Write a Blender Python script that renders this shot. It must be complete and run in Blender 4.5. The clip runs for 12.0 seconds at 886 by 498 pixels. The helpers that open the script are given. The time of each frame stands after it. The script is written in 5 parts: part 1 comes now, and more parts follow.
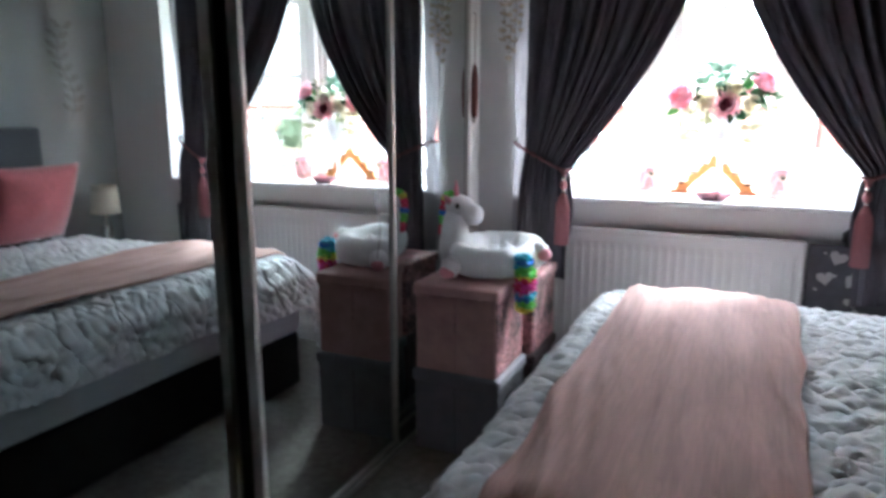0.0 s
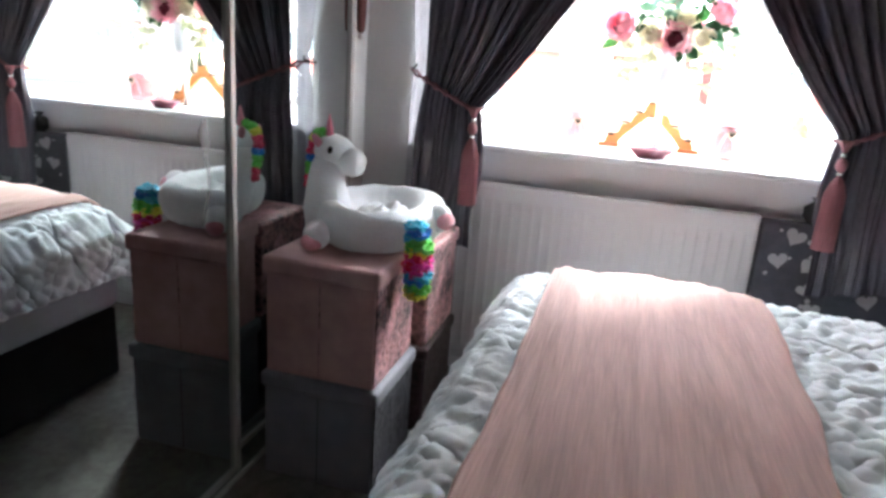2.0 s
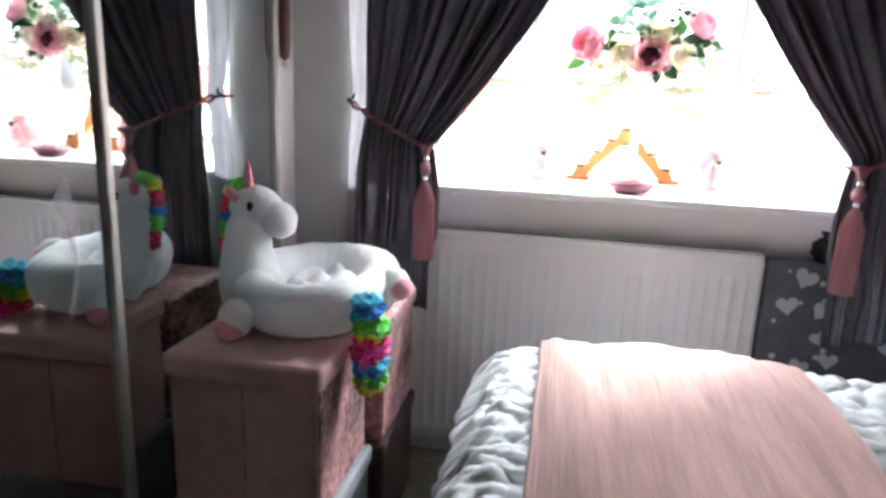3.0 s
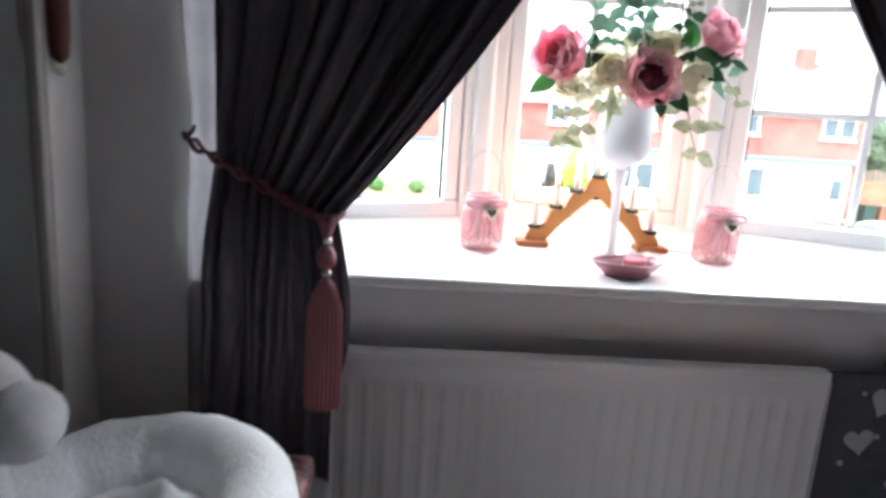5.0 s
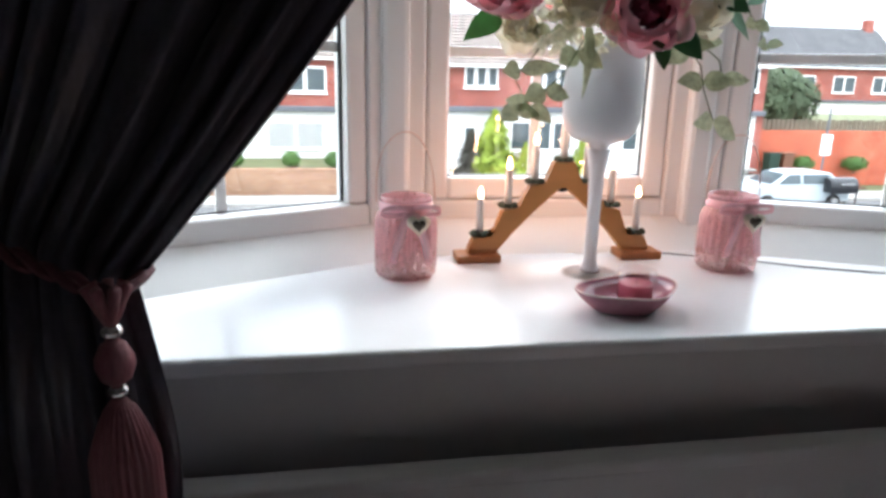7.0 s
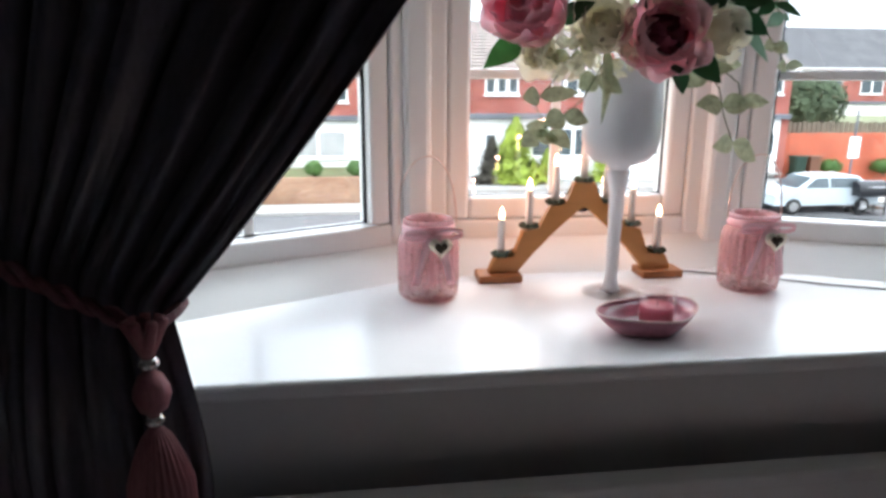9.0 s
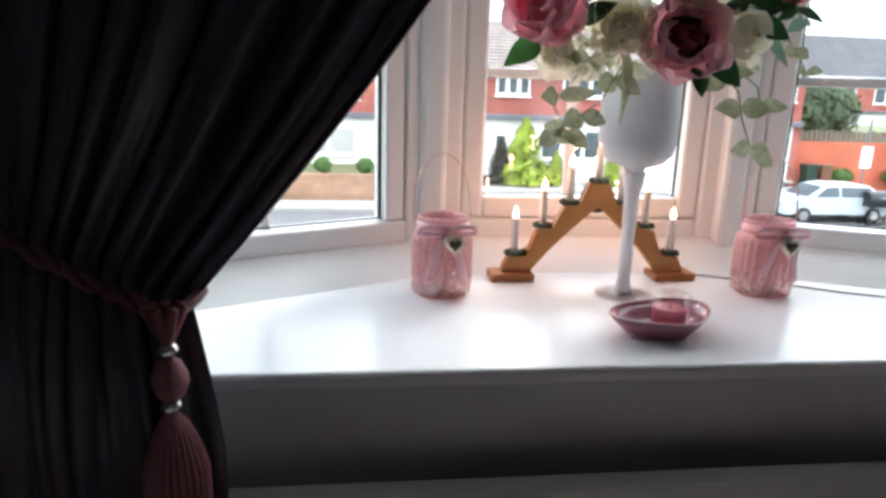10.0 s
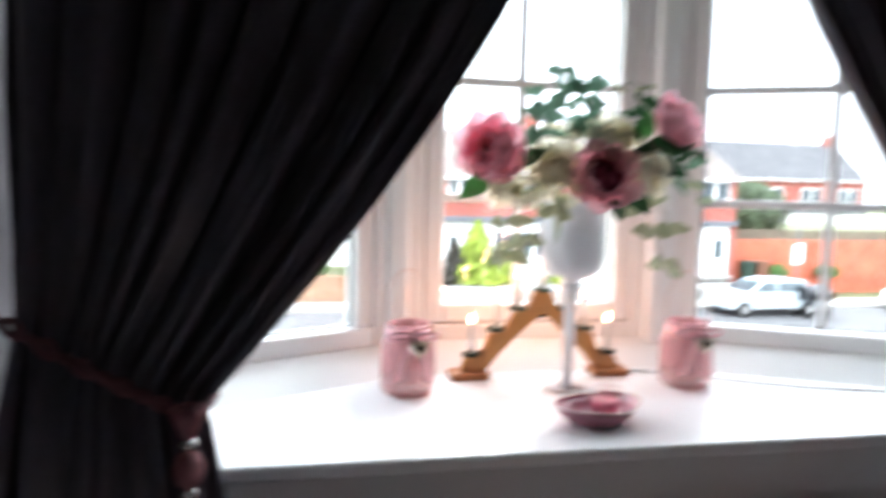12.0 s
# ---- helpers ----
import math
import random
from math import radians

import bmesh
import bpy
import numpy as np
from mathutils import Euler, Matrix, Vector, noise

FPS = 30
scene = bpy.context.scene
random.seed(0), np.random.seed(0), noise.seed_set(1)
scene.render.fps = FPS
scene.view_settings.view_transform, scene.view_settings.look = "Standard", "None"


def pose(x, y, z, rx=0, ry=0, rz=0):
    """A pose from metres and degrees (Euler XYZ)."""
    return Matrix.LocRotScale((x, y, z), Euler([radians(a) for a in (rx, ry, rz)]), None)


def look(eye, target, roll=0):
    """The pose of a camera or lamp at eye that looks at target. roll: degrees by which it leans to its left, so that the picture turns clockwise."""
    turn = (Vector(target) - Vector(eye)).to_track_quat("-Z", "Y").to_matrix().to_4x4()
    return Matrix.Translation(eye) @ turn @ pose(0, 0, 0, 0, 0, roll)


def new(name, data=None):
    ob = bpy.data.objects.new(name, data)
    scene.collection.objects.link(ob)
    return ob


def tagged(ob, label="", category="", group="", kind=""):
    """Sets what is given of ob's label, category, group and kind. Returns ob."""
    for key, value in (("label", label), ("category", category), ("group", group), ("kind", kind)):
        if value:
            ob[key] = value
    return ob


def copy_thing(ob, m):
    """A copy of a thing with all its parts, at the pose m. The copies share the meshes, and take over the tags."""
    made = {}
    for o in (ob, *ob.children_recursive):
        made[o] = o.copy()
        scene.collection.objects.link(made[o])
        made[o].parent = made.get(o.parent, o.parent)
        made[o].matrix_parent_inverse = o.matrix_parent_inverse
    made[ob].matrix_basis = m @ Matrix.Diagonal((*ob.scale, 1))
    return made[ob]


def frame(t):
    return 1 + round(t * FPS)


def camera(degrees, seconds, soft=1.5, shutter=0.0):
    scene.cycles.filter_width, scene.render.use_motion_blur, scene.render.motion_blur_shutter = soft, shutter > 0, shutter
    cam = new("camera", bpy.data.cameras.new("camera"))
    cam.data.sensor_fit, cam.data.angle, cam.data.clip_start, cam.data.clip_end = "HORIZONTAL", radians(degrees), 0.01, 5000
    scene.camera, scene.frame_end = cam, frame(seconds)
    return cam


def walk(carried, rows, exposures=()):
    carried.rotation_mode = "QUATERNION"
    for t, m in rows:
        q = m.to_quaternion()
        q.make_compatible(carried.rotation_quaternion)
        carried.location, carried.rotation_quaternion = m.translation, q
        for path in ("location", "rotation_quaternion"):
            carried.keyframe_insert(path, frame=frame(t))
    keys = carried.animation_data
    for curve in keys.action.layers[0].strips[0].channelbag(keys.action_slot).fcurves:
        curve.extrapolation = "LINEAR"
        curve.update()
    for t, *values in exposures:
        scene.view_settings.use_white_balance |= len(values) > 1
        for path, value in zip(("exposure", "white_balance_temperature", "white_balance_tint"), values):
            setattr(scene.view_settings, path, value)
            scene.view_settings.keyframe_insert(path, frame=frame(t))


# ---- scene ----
cam = camera(68.0, 12.0, soft=3.1, shutter=0.5)
PATH = [
    (0, (0.083, 0.528, 1.278), (-0.728, 2.315, 0.895), 0.0),
    (0.5, (0.083, 0.657, 1.245), (-0.603, 2.476, 0.777), 4.6),
    (1, (0.063, 0.826, 1.253), (-0.588, 2.65, 0.753), 4.3),
    (1.5, (-0.049, 1.071, 1.235), (-0.567, 2.936, 0.731), 4.8),
    (2, (-0.144, 1.275, 1.207), (-0.64, 3.133, 0.656), 4.2),
    (2.5, (-0.213, 1.497, 1.202), (-0.635, 3.392, 0.721), 3.1),
    (4.5, (-0.565, 2.367, 1.236), (-0.602, 4.316, 0.792), 3.9),
    (5, (-0.589, 2.619, 1.25), (-0.493, 4.573, 0.835), 3.7),
    (5.5, (-0.585, 2.86, 1.236), (-0.426, 4.787, 0.725), 1.4),
    (6, (-0.538, 3.054, 1.263), (-0.353, 4.992, 0.805), 0.8),
    (6.5, (-0.496, 3.158, 1.24), (-0.212, 5.079, 0.762), 1.1),
    (7, (-0.528, 3.212, 1.24), (-0.205, 5.122, 0.742), 1.2),
    (9, (-0.531, 3.199, 1.273), (-0.273, 5.123, 0.794), 0.3),
    (9.5, (-0.531, 3.186, 1.28), (-0.27, 5.12, 0.843), 0.5),
    (10, (-0.545, 3.196, 1.269), (-0.307, 5.122, 0.788), 1.7),
    (10.5, (-0.544, 3.188, 1.264), (-0.272, 5.112, 0.792), 2.1),
    (11, (-0.545, 3.174, 1.269), (-0.281, 5.105, 0.82), 0.8),
    (11.5, (-0.619, 3.117, 1.297), (-0.436, 5.083, 0.978), 2.0),
    (11.7, (-0.639, 3.098, 1.297), (-0.518, 5.077, 1.032), -1.2),
    (12, (-0.592, 3.015, 1.321), (-0.218, 4.97, 1.142), 1.4),
]
EXPOSURES = [(0, 3.9, 5700, 5), (0.7, 4.07, 5780, 5), (1.7, 4.07, 6000, 6), (2.5, 4.05, 6000, 6), (4.4, 3.4, 6250, 6), (5.0, 2.6, 5900, 6), (5.5, 2.15, 5780, 6), (6.5, 1.42, 5950, 6), (7.0, 1.28, 6000, 6), (9.0, 1.2, 6000, 6), (11.0, 1.25, 6000, 6), (12.0, 1.8, 6000, 6)]
walk(cam, [(t, look(eye, target, roll)) for t, eye, target, roll in PATH], EXPOSURES)

# ---- light ----
world = bpy.data.worlds.new("overcast_sky")
scene.world = world
world.use_nodes = True
wn = world.node_tree
sky = wn.nodes.new("ShaderNodeTexSky")
sky.sky_type = "NISHITA"
sky.sun_disc = False
sky.sun_elevation, sky.sun_rotation = radians(38), radians(200)
sky.air_density, sky.dust_density = 1.0, 6.0
bg = wn.nodes["Background"]
haze = wn.nodes.new("ShaderNodeMix")
haze.data_type = "RGBA"
haze.inputs[0].default_value = 0.85
geo = wn.nodes.new("ShaderNodeTexCoord")
sep = wn.nodes.new("ShaderNodeSeparateXYZ")
rise = wn.nodes.new("ShaderNodeMapRange")
rise.inputs[1].default_value, rise.inputs[2].default_value = 0.0, 1.0
rise.inputs[3].default_value, rise.inputs[4].default_value = 7.0, 21.0
cloud = wn.nodes.new("ShaderNodeMix")
cloud.data_type, cloud.blend_type = "RGBA", "MULTIPLY"
cloud.inputs[0].default_value = 1.0
cloud.inputs[6].default_value = (0.96, 0.99, 1.04, 1)
wn.links.new(geo.outputs["Generated"], sep.inputs[0])
wn.links.new(sep.outputs[2], rise.inputs[0])
wn.links.new(rise.outputs[0], cloud.inputs[7])
wn.links.new(cloud.outputs[2], haze.inputs[7])
wn.links.new(sky.outputs[0], haze.inputs[6])
wn.links.new(haze.outputs[2], bg.inputs[0])
bg.inputs[1].default_value = 0.15
sun = new("sun", bpy.data.lights.new("sun", "SUN"))
sun.data.energy, sun.data.angle, sun.data.color = 1.0, radians(15), (1.0, 0.96, 0.9)
sun.matrix_world = look((0, 0, 30), (-4, -8, 22))


# ---- materials ----
def nodes_of(name):
    m = bpy.data.materials.new(name)
    m.use_nodes = True
    nt = m.node_tree
    return m, nt, nt.nodes["Principled BSDF"]


def mat(name, color, rough=0.6, metal=0.0, scale=20.0, vary=0.12, bump=0.0, bump_scale=None, sheen=0.0, rnd=0.0, stretch=(1, 1, 1), trans=0.0, transl=0.0):
    """Base colour varied by two noises, with a fine bump in metres."""
    m, nt, b = nodes_of(name)
    co = nt.nodes.new("ShaderNodeTexCoord")
    mp = nt.nodes.new("ShaderNodeMapping")
    mp.inputs["Scale"].default_value = stretch
    nt.links.new(co.outputs["Object"], mp.inputs[0])
    n1, n2 = nt.nodes.new("ShaderNodeTexNoise"), nt.nodes.new("ShaderNodeTexNoise")
    n1.inputs["Scale"].default_value, n2.inputs["Scale"].default_value = scale, scale * 0.13
    n1.inputs["Detail"].default_value = 5
    for n in (n1, n2):
        nt.links.new(mp.outputs[0], n.inputs["Vector"])
    add = nt.nodes.new("ShaderNodeMath")
    add.operation = "ADD"
    nt.links.new(n1.outputs[0], add.inputs[0])
    nt.links.new(n2.outputs[0], add.inputs[1])
    last = add
    if rnd:
        oi = nt.nodes.new("ShaderNodeObjectInfo")
        mul = nt.nodes.new("ShaderNodeMath")
        mul.operation = "MULTIPLY_ADD"
        mul.inputs[1].default_value = rnd
        nt.links.new(oi.outputs["Random"], mul.inputs[0])
        nt.links.new(add.outputs[0], mul.inputs[2])
        last = mul
    ramp = nt.nodes.new("ShaderNodeMapRange")
    ramp.inputs[1].default_value, ramp.inputs[2].default_value = 0.6, 1.4 + rnd
    ramp.inputs[3].default_value, ramp.inputs[4].default_value = 1 - vary, 1 + vary
    nt.links.new(last.outputs[0], ramp.inputs[0])
    mix = nt.nodes.new("ShaderNodeMix")
    mix.data_type, mix.blend_type = "RGBA", "MULTIPLY"
    mix.inputs[0].default_value = 1.0
    mix.inputs[6].default_value = (*color, 1)
    nt.links.new(ramp.outputs[0], mix.inputs[7])
    nt.links.new(mix.outputs[2], b.inputs["Base Color"])
    b.inputs["Roughness"].default_value, b.inputs["Metallic"].default_value = rough, metal
    if sheen:
        b.inputs["Sheen Weight"].default_value = sheen
    if trans:
        b.inputs["Transmission Weight"].default_value = trans
    if transl:
        tl, ms = nt.nodes.new("ShaderNodeBsdfTranslucent"), nt.nodes.new("ShaderNodeMixShader")
        ms.inputs[0].default_value = transl
        nt.links.new(mix.outputs[2], tl.inputs[0])
        nt.links.new(b.outputs[0], ms.inputs[1])
        nt.links.new(tl.outputs[0], ms.inputs[2])
        nt.links.new(ms.outputs[0], nt.nodes["Material Output"].inputs[0])
    if bump:
        bn = nt.nodes.new("ShaderNodeTexNoise")
        bn.inputs["Scale"].default_value = bump_scale or scale
        bn.inputs["Detail"].default_value = 6
        nt.links.new(mp.outputs[0], bn.inputs["Vector"])
        bp = nt.nodes.new("ShaderNodeBump")
        bp.inputs["Strength"].default_value, bp.inputs["Distance"].default_value = 1.0, bump
        nt.links.new(bn.outputs[0], bp.inputs["Height"])
        nt.links.new(bp.outputs[0], b.inputs["Normal"])
    return m


def glow(name, color, strength):
    m, nt, b = nodes_of(name)
    b.inputs["Emission Color"].default_value = (*color, 1)
    b.inputs["Emission Strength"].default_value = strength
    b.inputs["Base Color"].default_value = (*color, 1)
    return m


def clear(name, tint=(1, 1, 1), gloss=0.08, rough=0.0):
    """Thin clear glass: it lets light through and reflects a little."""
    m, nt, b = nodes_of(name)
    tr, gl, mx = nt.nodes.new("ShaderNodeBsdfTransparent"), nt.nodes.new("ShaderNodeBsdfGlossy"), nt.nodes.new("ShaderNodeMixShader")
    tr.inputs[0].default_value = (*tint, 1)
    gl.inputs["Roughness"].default_value = rough
    mx.inputs[0].default_value = gloss
    nt.links.new(tr.outputs[0], mx.inputs[1])
    nt.links.new(gl.outputs[0], mx.inputs[2])
    nt.links.new(mx.outputs[0], nt.nodes["Material Output"].inputs[0])
    return m


WALL = mat("matt_wall_paint", (0.69, 0.685, 0.675), 0.85, scale=60, vary=0.03, bump=0.0006, bump_scale=300)
WALLG = mat("grey_wall_paint", (0.37, 0.385, 0.38), 0.85, scale=60, vary=0.04, bump=0.0006, bump_scale=300)
CEIL = mat("ceiling_paint", (0.8, 0.8, 0.79), 0.9, scale=30, vary=0.03)
WHITE = mat("white_gloss_paint", (0.78, 0.78, 0.77), 0.35, scale=30, vary=0.03, bump=0.0004, bump_scale=80)
UPVC = mat("white_plastic_window", (0.88, 0.88, 0.87), 0.25, scale=15, vary=0.02)
SILLM = mat("white_sill_board", (0.85, 0.85, 0.85), 0.22, scale=12, vary=0.03)
CARPET = mat("grey_carpet", (0.19, 0.185, 0.172), 0.95, scale=220, vary=0.35, bump=0.004, bump_scale=400)
MIRROR = mat("silvered_mirror", (0.62, 0.66, 0.66), 0.015, metal=1.0, scale=2, vary=0.02)
ALU = mat("brushed_pale_metal", (0.5, 0.49, 0.47), 0.45, metal=0.5, scale=40, vary=0.06, stretch=(1, 1, 0.1))
DARK = mat("dark_edge", (0.012, 0.012, 0.012), 0.5, scale=30)
GLASS = clear("window_glass", gloss=0.05)
CURTAIN = mat("mauve_grey_satin", (0.082, 0.078, 0.101), 0.24, scale=160, vary=0.25, bump=0.0009, bump_scale=120, sheen=0.12, stretch=(1, 1, 0.25), transl=0.03)
ROPE = mat("plum_cord", (0.16, 0.06, 0.075), 0.6, scale=200, vary=0.35, bump=0.001, bump_scale=400)
TASSEL = mat("dusky_pink_silk", (0.28, 0.10, 0.115), 0.5, scale=260, vary=0.35, bump=0.001, bump_scale=500, stretch=(1, 1, 0.06))
RADW = mat("radiator_enamel", (0.60, 0.595, 0.60), 0.35, scale=20, vary=0.02)
DUVET = mat("white_ruched_cotton", (0.85, 0.885, 0.91), 0.8, scale=40, vary=0.05, bump=0.002, bump_scale=90, sheen=0.2)
SHEET = mat("pale_blue_sheet", (0.6, 0.67, 0.72), 0.8, scale=30, vary=0.05)
RUNNER = mat("blush_pink_throw", (0.61, 0.385, 0.335), 0.85, scale=190, vary=0.21, bump=0.0045, bump_scale=130, sheen=0.05, stretch=(1, 0.035, 1))
DIVAN = mat("black_divan_fabric", (0.012, 0.012, 0.014), 0.85, scale=200, vary=0.3)
PINKBOX = mat("pink_velvet", (0.54, 0.315, 0.305), 0.75, scale=14, vary=0.25, sheen=0.12, bump=0.001, bump_scale=200)
CRUSH = mat("crushed_pink_velvet", (0.36, 0.17, 0.175), 0.45, scale=42, vary=1.6, sheen=0.1, bump=0.012, bump_scale=48)
GREYBOX = mat("grey_velvet", (0.21, 0.21, 0.245), 0.75, scale=14, vary=0.2, sheen=0.1, bump=0.001, bump_scale=200)
BROWNBOX = mat("dark_crushed_velvet", (0.065, 0.035, 0.035), 0.5, scale=48, vary=1.0, sheen=0.05, bump=0.012, bump_scale=48)
GREYCRUSH = mat("dark_grey_crushed_velvet", (0.06, 0.058, 0.07), 0.5, scale=48, vary=1.0, sheen=0.05, bump=0.012, bump_scale=48)
PLUSH = mat("white_plush", (0.93, 0.935, 0.95), 0.95, scale=120, vary=0.06, bump=0.004, bump_scale=120, sheen=0.8, transl=0.15)
CUSHION = mat("coral_pink_velvet", (0.45, 0.10, 0.11), 0.8, scale=40, vary=0.2, sheen=0.5)
HEADB = mat("charcoal_velvet", (0.04, 0.042, 0.05), 0.8, scale=40, vary=0.2, sheen=0.4)


# ---- mesh helpers ----
def link(name, me, material=None, parent=None, label=""):
    ob = new(name, me)
    if material and not me.materials:
        me.materials.append(material)
    if parent:
        ob.parent = parent
    if label:
        ob["label"] = label
    return ob


def part(name, bm, material, parent=None, label="", smooth=False):
    me = bpy.data.meshes.new(name)
    bm.to_mesh(me)
    bm.free()
    if smooth:
        for p in me.polygons:
            p.use_smooth = True
    return link(name, me, material, parent, label)


def thing(name, label, category, group="", kind="", at=(0, 0, 0)):
    ob = new(name)
    ob.location = at
    ob.empty_display_size = 0.05
    return tagged(ob, label, category, group, kind)


def box(x0, x1, y0, y1, z0, z1, bevel=0.0, seg=2, bm=None):
    """A bevelled block between two corners."""
    own = bmesh.new()
    m = Matrix.Translation(((x0 + x1) / 2, (y0 + y1) / 2, (z0 + z1) / 2)) @ Matrix.Diagonal((abs(x1 - x0), abs(y1 - y0), abs(z1 - z0), 1))
    bmesh.ops.create_cube(own, size=1, matrix=m)
    if bevel:
        bmesh.ops.bevel(own, geom=own.edges[:], offset=bevel, segments=seg, affect="EDGES", profile=0.5)
    if bm is None:
        return own
    me = bpy.data.meshes.new("tmp")
    own.to_mesh(me)
    own.free()
    bm.from_mesh(me)
    bpy.data.meshes.remove(me)
    return bm


def turned(rings, n=24, cap=True):
    """A body of revolution about z from (radius, height) rings."""
    bm = bmesh.new()
    loops = [[bm.verts.new((r * math.cos(2 * math.pi * k / n), r * math.sin(2 * math.pi * k / n), z)) for k in range(n)] for r, z in rings]
    for a, b in zip(loops, loops[1:]):
        for k in range(n):
            bm.faces.new((a[k], a[(k + 1) % n], b[(k + 1) % n], b[k]))
    if cap:
        bm.faces.new(loops[0][::-1])
        bm.faces.new(loops[-1])
    return bm


def sheet(fn, nu, nv, closed_u=False):
    """A grid of points fn(u, v), u and v from 0 to 1."""
    bm = bmesh.new()
    cols = nu if closed_u else nu + 1
    g = [[bm.verts.new(fn(i / nu, j / nv)) for i in range(cols)] for j in range(nv + 1)]
    for j in range(nv):
        for i in range(nu):
            k = (i + 1) % cols
            bm.faces.new((g[j][i], g[j][k], g[j + 1][k], g[j + 1][i]))
    return bm


def thicken(bm, t):
    """Gives an open sheet a back at distance t along its normals, and closes its border."""
    bmesh.ops.recalc_face_normals(bm, faces=bm.faces[:])
    bm.normal_update()
    front, border = list(bm.faces), [e for e in bm.edges if e.is_boundary]
    back = {v: bm.verts.new(v.co - v.normal * t) for v in list(bm.verts)}
    for f in front:
        bm.faces.new([back[v] for v in reversed(f.verts)])
    for e in border:
        a, b = e.verts
        bm.faces.new((a, b, back[b], back[a]))
    return bm


def tube(points, radius, n=8, radii=None):
    """A round bar along points."""
    bm = bmesh.new()
    pts = [Vector(p) for p in points]
    loops = []
    up = Vector((0.13, 0.21, 1)).normalized()
    for i, p in enumerate(pts):
        d = (pts[min(i + 1, len(pts) - 1)] - pts[max(i - 1, 0)]).normalized()
        a = d.cross(up)
        if a.length < 0.05:
            a = d.cross(Vector((1, 0.1, 0)))
        a.normalize()
        b = d.cross(a)
        r = radii[i] if radii else radius
        loops.append([bm.verts.new(p + a * r * math.cos(2 * math.pi * k / n) + b * r * math.sin(2 * math.pi * k / n)) for k in range(n)])
    for a, b in zip(loops, loops[1:]):
        for k in range(n):
            bm.faces.new((a[k], a[(k + 1) % n], b[(k + 1) % n], b[k]))
    bm.faces.new(loops[0][::-1])
    bm.faces.new(loops[-1])
    bmesh.ops.recalc_face_normals(bm, faces=bm.faces[:])
    return bm


def moved(bm, m):
    bmesh.ops.transform(bm, matrix=m, verts=bm.verts[:])
    return bm


def blob(rx, ry, rz, at=(0, 0, 0), rot=(0, 0, 0), n=20, wob=0.0, freq=8.0):
    """A soft rounded body."""
    bm = bmesh.new()
    bmesh.ops.create_uvsphere(bm, u_segments=n, v_segments=max(8, n * 2 // 3), radius=1)
    if wob:
        for v in bm.verts:
            v.co *= 1 + wob * noise.noise(v.co * freq * 0.3 + Vector(at) * 7)
    m = pose(*at, *rot) @ Matrix.Diagonal((rx, ry, rz, 1))
    return moved(bm, m)


def lerp(a, b, t):
    return a + (b - a) * t


def curve_at(points, t):
    """Straight steps between (key, value) rows, smoothed."""
    if t <= points[0][0]:
        return points[0][1]
    for (a, va), (b, vb) in zip(points, points[1:]):
        if t <= b:
            return lerp(va, vb, (t - a) / (b - a))
    return points[-1][1]


# ---- the room ----
X_RIGHT, Y_BACK, Y_WALL, H_ROOM = 1.62, -1.3, 4.08, 2.4
SILL, FLOOR = 0.875, -0.19


def structure(name, bm, material, label, category="wall"):
    return tagged(part(name, bm, material), label, category, kind="structure")


structure("floor", box(-1.95, 1.75, Y_BACK - 0.15, 4.37, FLOOR - 0.12, FLOOR), CARPET, "short pile grey carpet over the bedroom floor", "floor")
structure("ceiling", box(-1.95, 1.75, Y_BACK - 0.15, 4.75, H_ROOM, H_ROOM + 0.12), CEIL, "plain white painted bedroom ceiling", "ceiling")
structure("wall_east", box(X_RIGHT, X_RIGHT + 0.13, Y_BACK, 4.37, FLOOR, H_ROOM), WALLG, "grey painted wall behind the headboard", "wall")
structure("wall_south", box(-1.95, 1.75, Y_BACK - 0.13, Y_BACK, FLOOR, H_ROOM), WALL, "pale painted wall at the bedroom entrance side", "wall")
structure("wall_west", box(-1.95, -1.82, Y_BACK, 4.37, FLOOR, H_ROOM), WALL, "pale wall behind the mirrored wardrobe", "wall")
bm = box(-1.82, -1.06, Y_WALL, Y_WALL + 0.3, FLOOR, H_ROOM)
box(1.07, X_RIGHT, Y_WALL, Y_WALL + 0.3, FLOOR, H_ROOM, bm=bm)
box(-1.06, 1.07, Y_WALL, Y_WALL + 0.3, FLOOR, SILL - 0.03, bm=bm)
box(-1.06, 1.07, Y_WALL, Y_WALL + 0.3, 2.2, H_ROOM, bm=bm)
structure("wall_north", bm, WALL, "pale painted window wall with a wide bay opening", "wall")

# ---- bay window ----
BAY = [Vector((-1.09, 4.317, 0)), Vector((-0.397, 4.653, 0)), Vector((0.305, 4.653, 0)), Vector((1.10, 4.267, 0))]
WIN_B, WIN_T = 0.926, 2.2


def extruded(poly, z0, z1, bevel=0.0):
    bm = bmesh.new()
    low = [bm.verts.new((x, y, z0)) for x, y in poly]
    top = [bm.verts.new((x, y, z1)) for x, y in poly]
    n = len(poly)
    bm.faces.new(low[::-1])
    bm.faces.new(top)
    for k in range(n):
        bm.faces.new((low[k], low[(k + 1) % n], top[(k + 1) % n], top[k]))
    bmesh.ops.recalc_face_normals(bm, faces=bm.faces[:])
    if bevel:
        bmesh.ops.bevel(bm, geom=[e for e in bm.edges if abs(e.verts[0].co.z - e.verts[1].co.z) < 1e-5], offset=bevel, segments=3, affect="EDGES", profile=0.5)
    return bm


